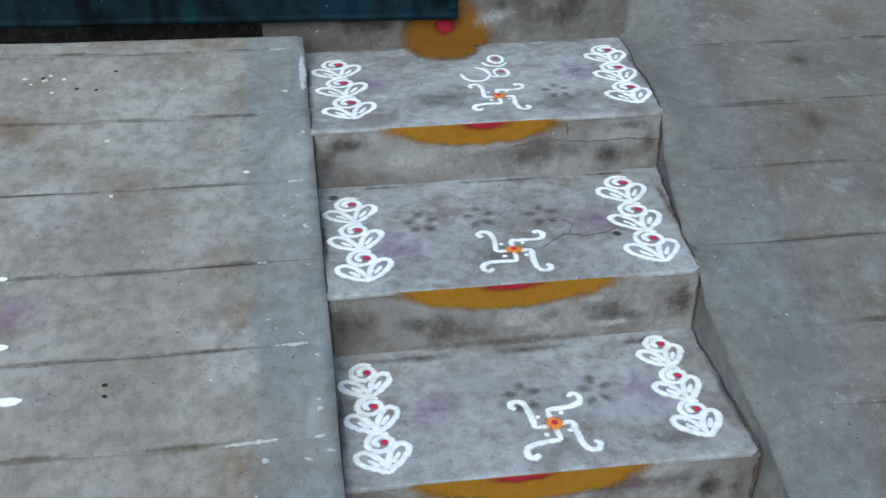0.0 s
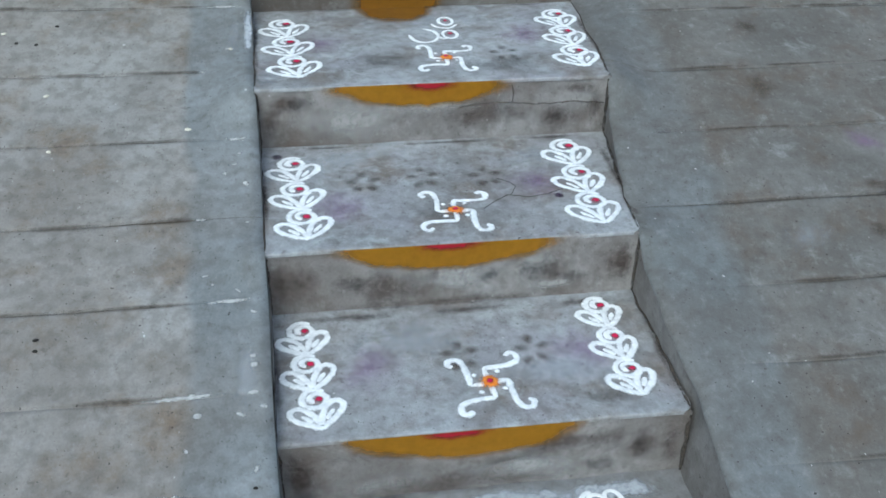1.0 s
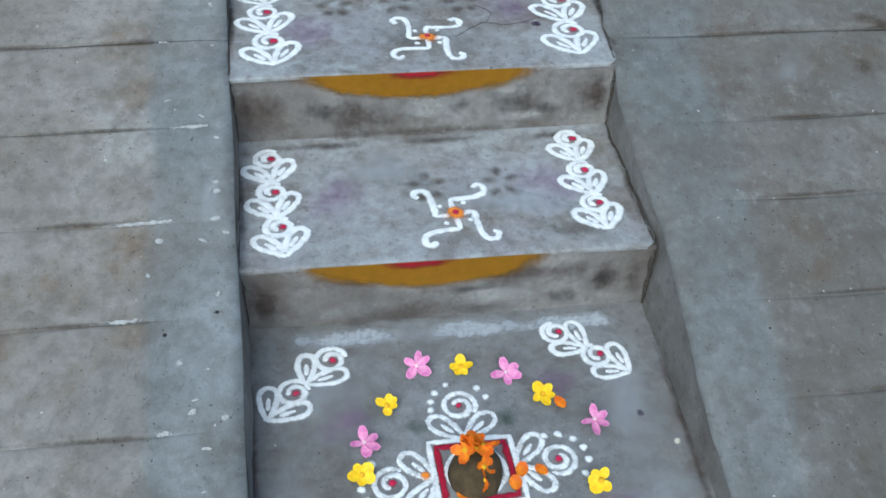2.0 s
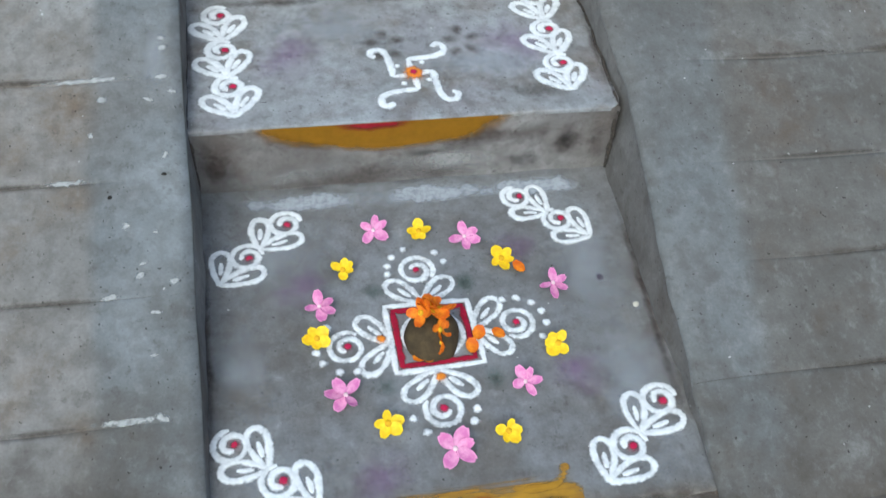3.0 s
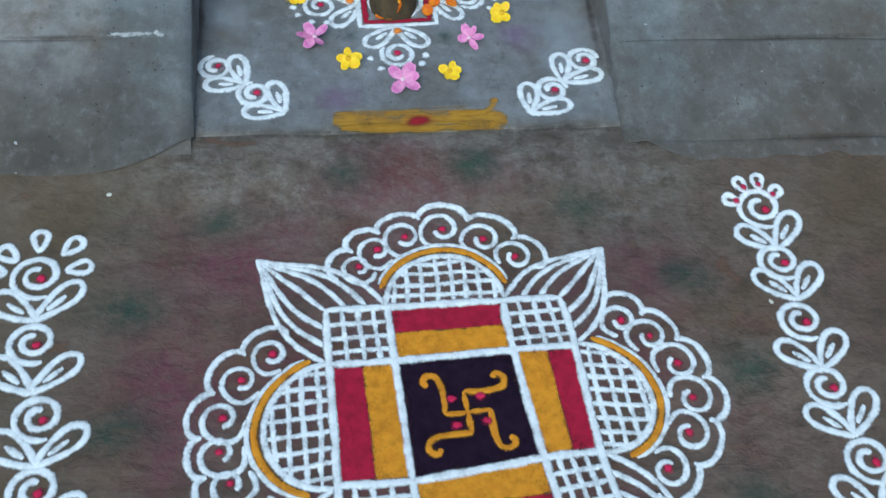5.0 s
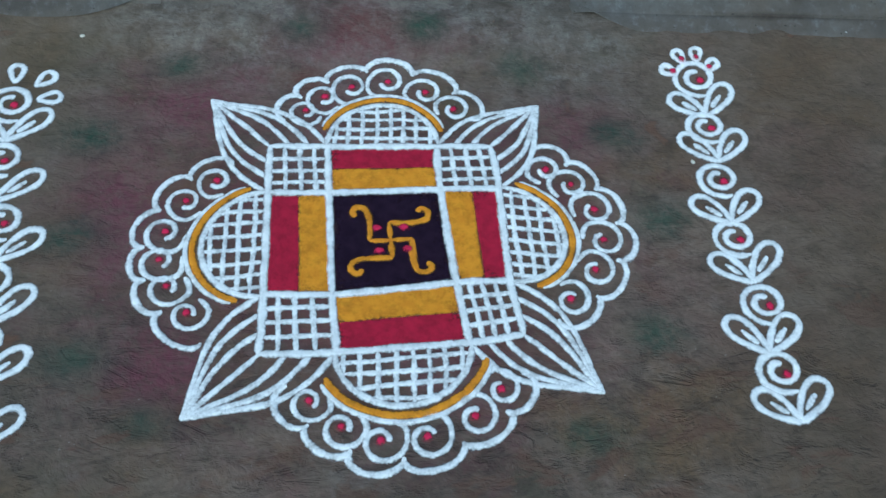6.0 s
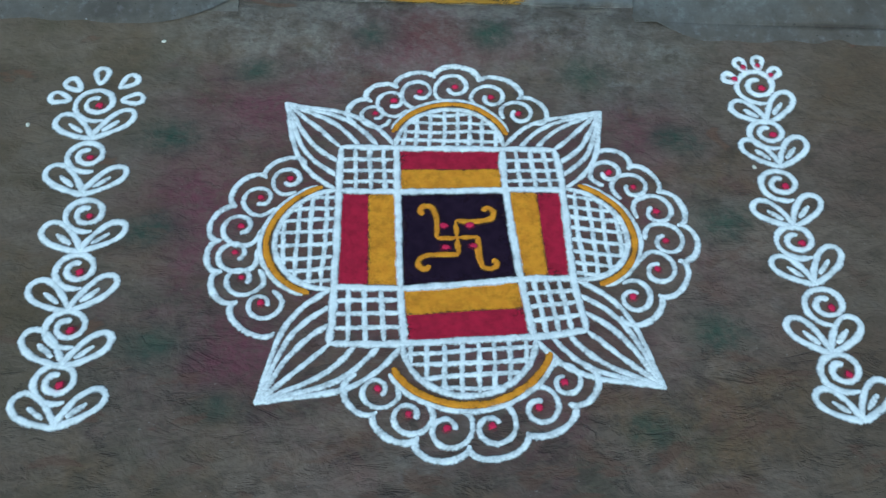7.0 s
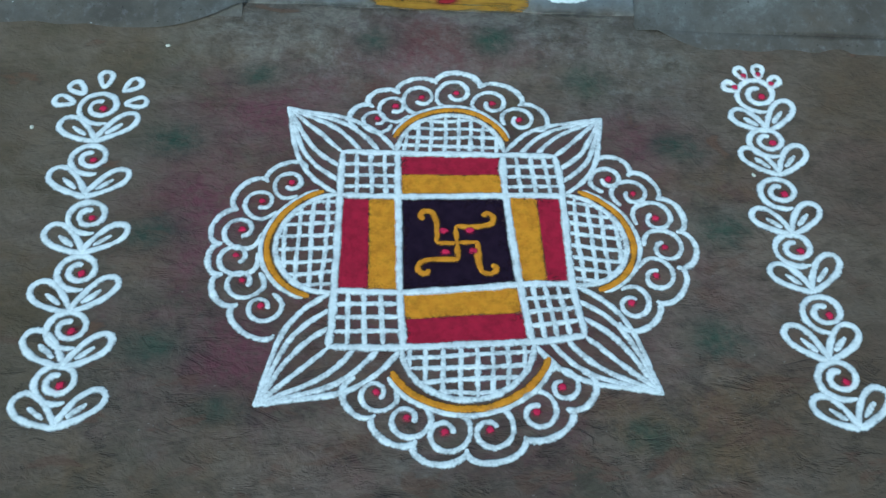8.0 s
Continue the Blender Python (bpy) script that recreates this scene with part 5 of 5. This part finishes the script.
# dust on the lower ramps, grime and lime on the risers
# the brown also paints the gate's shadow on the threshold wall
GRIME_SHADE = stain("grime_and_shade", (0.105, 0.079, 0.066), 0.68, 2.1, 1.1, 11)
LIME = stain("riser_lime", (0.47, 0.455, 0.44), 0.66, 2.2, 0.9, 15)
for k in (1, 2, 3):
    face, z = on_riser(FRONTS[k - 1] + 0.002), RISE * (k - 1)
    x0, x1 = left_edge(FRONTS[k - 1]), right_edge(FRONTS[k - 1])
    marks = {1: ((0.05, 0.08, 0.09, 0.09, GRIME_SHADE), (0.30, 0.13, 0.32, 0.05, GRIME_SHADE), (0.66, 0.12, 0.22, 0.06, GRIME_SHADE), (0.25, 0.04, 0.14, 0.035, LIME), (0.62, 0.05, 0.16, 0.035, LIME), (0.88, 0.09, 0.05, 0.06, GRIME_SHADE), (0.5, 0.03, 0.38, 0.045, GRIME_SHADE)),
             2: ((0.08, 0.09, 0.14, 0.10, GRIME_SHADE), (0.30, 0.06, 0.16, 0.06, GRIME_SHADE), (0.52, 0.08, 0.14, 0.05, LIME), (0.74, 0.11, 0.09, 0.05, LIME), (0.76, 0.08, 0.05, 0.05, GRIME_SHADE), (0.93, 0.09, 0.07, 0.09, GRIME_SHADE), (0.5, 0.012, 0.4, 0.018, GRIME_SHADE)),
             3: ((0.08, 0.13, 0.10, 0.05, GRIME_SHADE), (0.62, 0.07, 0.16, 0.06, GRIME_SHADE), (0.25, 0.07, 0.16, 0.06, LIME), (0.85, 0.06, 0.12, 0.05, GRIME_SHADE), (0.5, 0.11, 0.2, 0.03, LIME), (0.9, 0.14, 0.08, 0.03, GRIME_SHADE))}[k]
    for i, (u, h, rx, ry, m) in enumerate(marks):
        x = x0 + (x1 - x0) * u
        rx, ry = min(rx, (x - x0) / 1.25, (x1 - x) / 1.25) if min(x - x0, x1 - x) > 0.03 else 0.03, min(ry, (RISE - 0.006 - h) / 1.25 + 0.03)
        smear(x, z + h, rx, min(ry, (RISE - 0.004 - h) / 1.2), face, m, steps[k], 0, 0.0042 + 0.0001 * i, name="grime" if m is GRIME_SHADE else "lime")

MOULD = stain("black_mould", (0.060, 0.058, 0.056), 0.42, 2.2, 0.9, 24)
for j, (k, x, z, rx, ry) in enumerate(((2, 0.50, 0.255, 0.050, 0.035), (2, 0.40, 0.245, 0.03, 0.025), (2, 0.60, 0.232, 0.04, 0.02), (1, 0.55, 0.045, 0.04, 0.022), (1, 0.64, 0.09, 0.03, 0.03), (3, -0.02, 0.47, 0.045, 0.02), (3, 0.66, 0.40, 0.05, 0.02), (2, 0.08, 0.25, 0.05, 0.03))):
    smear(x, z, rx, ry, on_riser(FRONTS[k - 1] + 0.002), MOULD, steps[k], 0, 0.0058 + 0.00004 * j, name="mould")
for j, (k, x, z, rx, ry) in enumerate(((2, 0.32, 0.235, 0.09, 0.03), (2, 0.55, 0.215, 0.10, 0.018), (1, 0.42, 0.065, 0.08, 0.03))):
    smear(x, z, rx, ry, on_riser(FRONTS[k - 1] + 0.002), LIME, steps[k], 0, 0.0063 + 0.00004 * j, name="lime")

# faint green round the landing's square
for x, y in ((0.222, 0.773), (0.394, 0.781), (0.225, 0.565), (0.415, 0.56)):
    smear(x, y, 0.032, 0.026, on[0], GREEN, landing, rng.uniform(0, 90), 0.0007, name="green_smudge")
for x, rx in ((0.11, 0.145), (0.36, 0.150), (0.58, 0.125)):
    smear(x, 1.018, rx, 0.031, on[0], CHALK, landing, 0, 0.0022, name="chalk_haze")

smear(0.455, 0.60, 0.075, 0.055, back_wall, LIME, threshold, 8, 0.0018, name="lime")
smear(0.70, 0.60, 0.14, 0.07, back_wall, DAMP_SHADE, threshold, 0, 0.0020, name="damp_patch")
smear(0.62, 0.605, 0.16, 0.055, back_wall, DAMP_SHADE, threshold, 0, 0.0022, name="damp_patch")
smear(0.05, 0.60, 0.14, 0.05, back_wall, GRIME_SHADE, threshold, 0, 0.0022, name="grime")

# dirt settled along the joints
FAINT = stain("faint_dust", (0.13, 0.105, 0.085), 0.28, 1.6, 1.2, 14)
JOINT_DIRT = stain("joint_dust", (0.105, 0.082, 0.062), 0.62, 1.5, 1.1, 14)
for joints, x0, x1, owner, side in ((JOINTS_LEFT[1:-1], -0.22, -1.3, ramp_left, -1), (JOINTS_RIGHT[1:-1], 0.95, 1.9, ramp_right, 1)):
    for y in joints:
        x = x0
        while abs(x - x0) < abs(x1 - x0):
            long = rng.uniform(0.12, 0.28)
            x += math.copysign(long * 0.85, x1 - x0)
            smear(x, y + askew(side, x, y) + rng.uniform(-0.002, 0.004), long, rng.uniform(0.007, 0.013), on_ramp, JOINT_DIRT, owner, -2.4 if side < 0 and y > 2 else 0, 0.0010, name="joint_dirt")
            x += math.copysign(long * 0.85, x1 - x0)
smear(-0.34, 1.40, 0.15, 0.012, on_ramp, FAINT, ramp_left, 45, 0.0009, name="stain")
CRACK = powder("crack_dirt", (0.095, 0.081, 0.068), 0.8)
def crack(pts, surf, owner, w=0.004):
    line = [p + Vector((0.004 * wob(p.x, p.y, 60, 3), 0.004 * wob(p.x, p.y, 60, 8))) for p in smooth_line([Vector(p) for p in pts], 9)]
    strokes("crack", [line], w, surf, CRACK, owner, lift=0.0006)



crack(((0.541, 0.496), (0.548, 0.470), (0.544, 0.444)), lambda x, z, h=0.0: Vector((x, FRONTS[2] - 0.0035 - h * 0.3, z)), steps[3])
crack(((0.40, 0.436), (0.48, 0.447), (0.56, 0.443), (0.64, 0.437), (0.72, 0.440), (0.80, 0.431)), lambda x, z, h=0.0: Vector((x, FRONTS[2] - 0.0035 - h * 0.3, z)), steps[3])
crack(((0.406, 1.627), (0.445, 1.665), (0.482, 1.685), (0.52, 1.672), (0.557, 1.675), (0.62, 1.70)), on[2], steps[2], 0.0018)
crack(((0.482, 1.685), (0.50, 1.72), (0.495, 1.745), (0.466, 1.774)), on[2], steps[2], 0.0016)
# soft brown strips along tread backs and sides, deepest on step one
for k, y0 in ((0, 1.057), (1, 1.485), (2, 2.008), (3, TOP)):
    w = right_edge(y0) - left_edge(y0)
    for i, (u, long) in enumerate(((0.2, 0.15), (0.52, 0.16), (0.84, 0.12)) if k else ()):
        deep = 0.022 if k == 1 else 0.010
        smear(left_edge(y0) + w * u, y0 - deep * 1.25, w * long, deep, on[k], GRIME_SHADE, steps[k], 0, 0.0015 + 0.0001 * i, name="grime")
    for side, edge in ((1, left_edge), (-1, right_edge)):
        y1 = (0.31, 1.06, 1.49, 2.01)[k]
        smear(edge((y0 + y1) / 2) + side * 0.008, (y0 + y1) / 2, 0.012, (y0 - y1) * 0.45, on[k], GRIME_SHADE, steps[k], side * 2 if side > 0 else -2, 0.0013, name="grime")

# open seams, black with dirt, where treads and risers meet the side walls
SEAM = powder("seam_dirt", (0.080, 0.068, 0.057), 0.8)
for k, y0 in ((0, 1.057), (1, 1.485), (2, 2.008), (3, TOP)):
    y1 = (0.315, 1.065, 1.495, 2.02)[k]
    for side, edge in ((1, left_edge), (-1, right_edge)):
        line = [Vector((edge(y1 + (y0 - y1) * q / 22) + side * (0.003 + 0.003 * wob(q, k + side, 0.35, 2)), y1 + (y0 - y1) * q / 22)) for q in range(23)]
        if k:
            strokes("seam", [line], 0.005 if side > 0 else 0.006, on[k], SEAM, steps[k], lift=0.0018)
        if k < 3:
            up = [Vector((edge(y0) + side * (0.004 + 0.003 * wob(q, k, 0.5, 4)), RISE * k + 0.006 + (RISE - 0.016) * q / 9)) for q in range(10)]
            strokes("seam", [up], 0.009, lambda x, z, h=0.0: Vector((x, y0 - 0.003 - h * 0.3, z)), SEAM, steps[k + 1])
            # brown smear at both ends of each riser
            smear(edge(y0) + side * 0.034, RISE * k + 0.08, 0.030, 0.062, on_riser(y0 + 0.002), GRIME_SHADE, steps[k + 1], 0, 0.0052, name="grime")
# dark wall top by the gate: its soft shadow painted in with grime
for x in (-0.03, 0.13, 0.52, 0.70):
    smear(x, 0.645, 0.10, 0.035, back_wall, GRIME_SHADE, threshold, 0, 0.0030 + 0.0004 * (x > 0.1) + 0.0004 * (x > 0.6), name="grime")
# the same painted shadow carried across the turmeric disc
smear(0.30, 0.628, 0.15, 0.05, back_wall, DAMP_SHADE, threshold, 0, 0.0044, name="damp_patch")

# chalk left in the joints of the west ramp
for x0, x1, y in ((-0.30, -0.17, 2.180), (-0.21, -0.145, 1.906), (-0.24, -0.13, 1.384), (-0.36, -0.19, 1.150), (-0.16, -0.12, 1.152), (-0.345, -0.25, 0.937), (-0.24, -0.20, 0.716), (-0.26, -0.12, 0.505), (-0.28, -0.17, 2.486)):
    smear((x0 + x1) / 2, y, (x1 - x0) / 2, 0.007, on_ramp, CRUST, ramp_left, 2, 0.0012, name="chalk_crust")

# chips of old chalk along the worn edge of the west ramp
for i in range(34):
    y = rng.uniform(0.5, 2.35)
    smear(left_edge(y) - rng.uniform(0.015, 0.20) * rng.random() - 0.012, y, rng.uniform(0.004, 0.016), rng.uniform(0.003, 0.009), on_ramp, CRUST, ramp_left, rng.uniform(-40, 40), 0.0014, name="chalk_chip")

# the tips of another drawing on the west ramp
star = thing("rangoli_star", on_ramp(-0.95, 1.42), "white powder star drawn on the cement ramp", "rangoli")
for (x, y) in ((-0.83, 1.635), (-0.79, 1.435), (-0.735, 1.293)):
    lines = [smooth_line([Vector((x, y)), Vector((x - 0.09, y + s * 0.012)), Vector((x - 0.18, y + s * 0.05))], 8) for s in (-1, 0.2, 1)]
    strokes("ray", lines, 0.016, on_ramp, WHITE_SOLID, star)

# crumbs and fallen petals on the ramps and the yard
def crumb(x, y, place, r, material, label):
    bm = bmesh.new()
    bmesh.ops.create_icosphere(bm, subdivisions=2, radius=r)
    for v in bm.verts:
        k = 1 + 0.35 * noise.noise(v.co * (2.2 / r) + Vector((x * 31, y * 17, 0)))
        v.co = Vector((v.co.x * k * 1.3, v.co.y * k, v.co.z * k * 0.45))
    me = bpy.data.meshes.new("crumb")
    bm.to_mesh(me)
    bm.free()
    me.materials.append(material)
    ob = new("crumb", me)
    ob.location = place(x, y, r * 0.2)
    ob.rotation_euler = (0, 0, rng.uniform(0, 6.28))
    tagged(ob, label, "debris", "crumbs on the cement")


for x, y in ((-0.575, 1.317), (-0.572, 1.289), (-0.682, 2.419), (-0.726, 2.335), (-0.88, 2.40), (-0.78, 2.345), (-0.133, 0.945), (-0.226, 0.905)):
    crumb(x, y, on_ramp, rng.uniform(0.0035, 0.0055), DARK_BIT, "small dark crumb of dirt on the ramp")
for x, y in ((-0.667, 2.108), (-0.631, 1.892), (-0.873, 2.387), (-0.929, 2.400), (-0.91, 2.375), (-0.86, 2.41), (-0.82, 2.39), (-0.845, 2.33), (-0.30, 1.95), (-0.24, 2.05), (-0.20, 2.28)):
    crumb(x, y, on_ramp, rng.uniform(0.004, 0.008), PALE_BIT, "small pale fallen petal on the ramp")
crumb(0.706, 0.694, on[0], 0.0055, PALE_BIT, "small pale crumb on the landing")
for x, y in ((-0.21, 0.185), (-0.43, -0.03), (-0.47, -0.52), (0.93, -0.08)):
    crumb(x, y, on_ground, 0.0038, PALE_BIT, "small pale crumb on the yard")
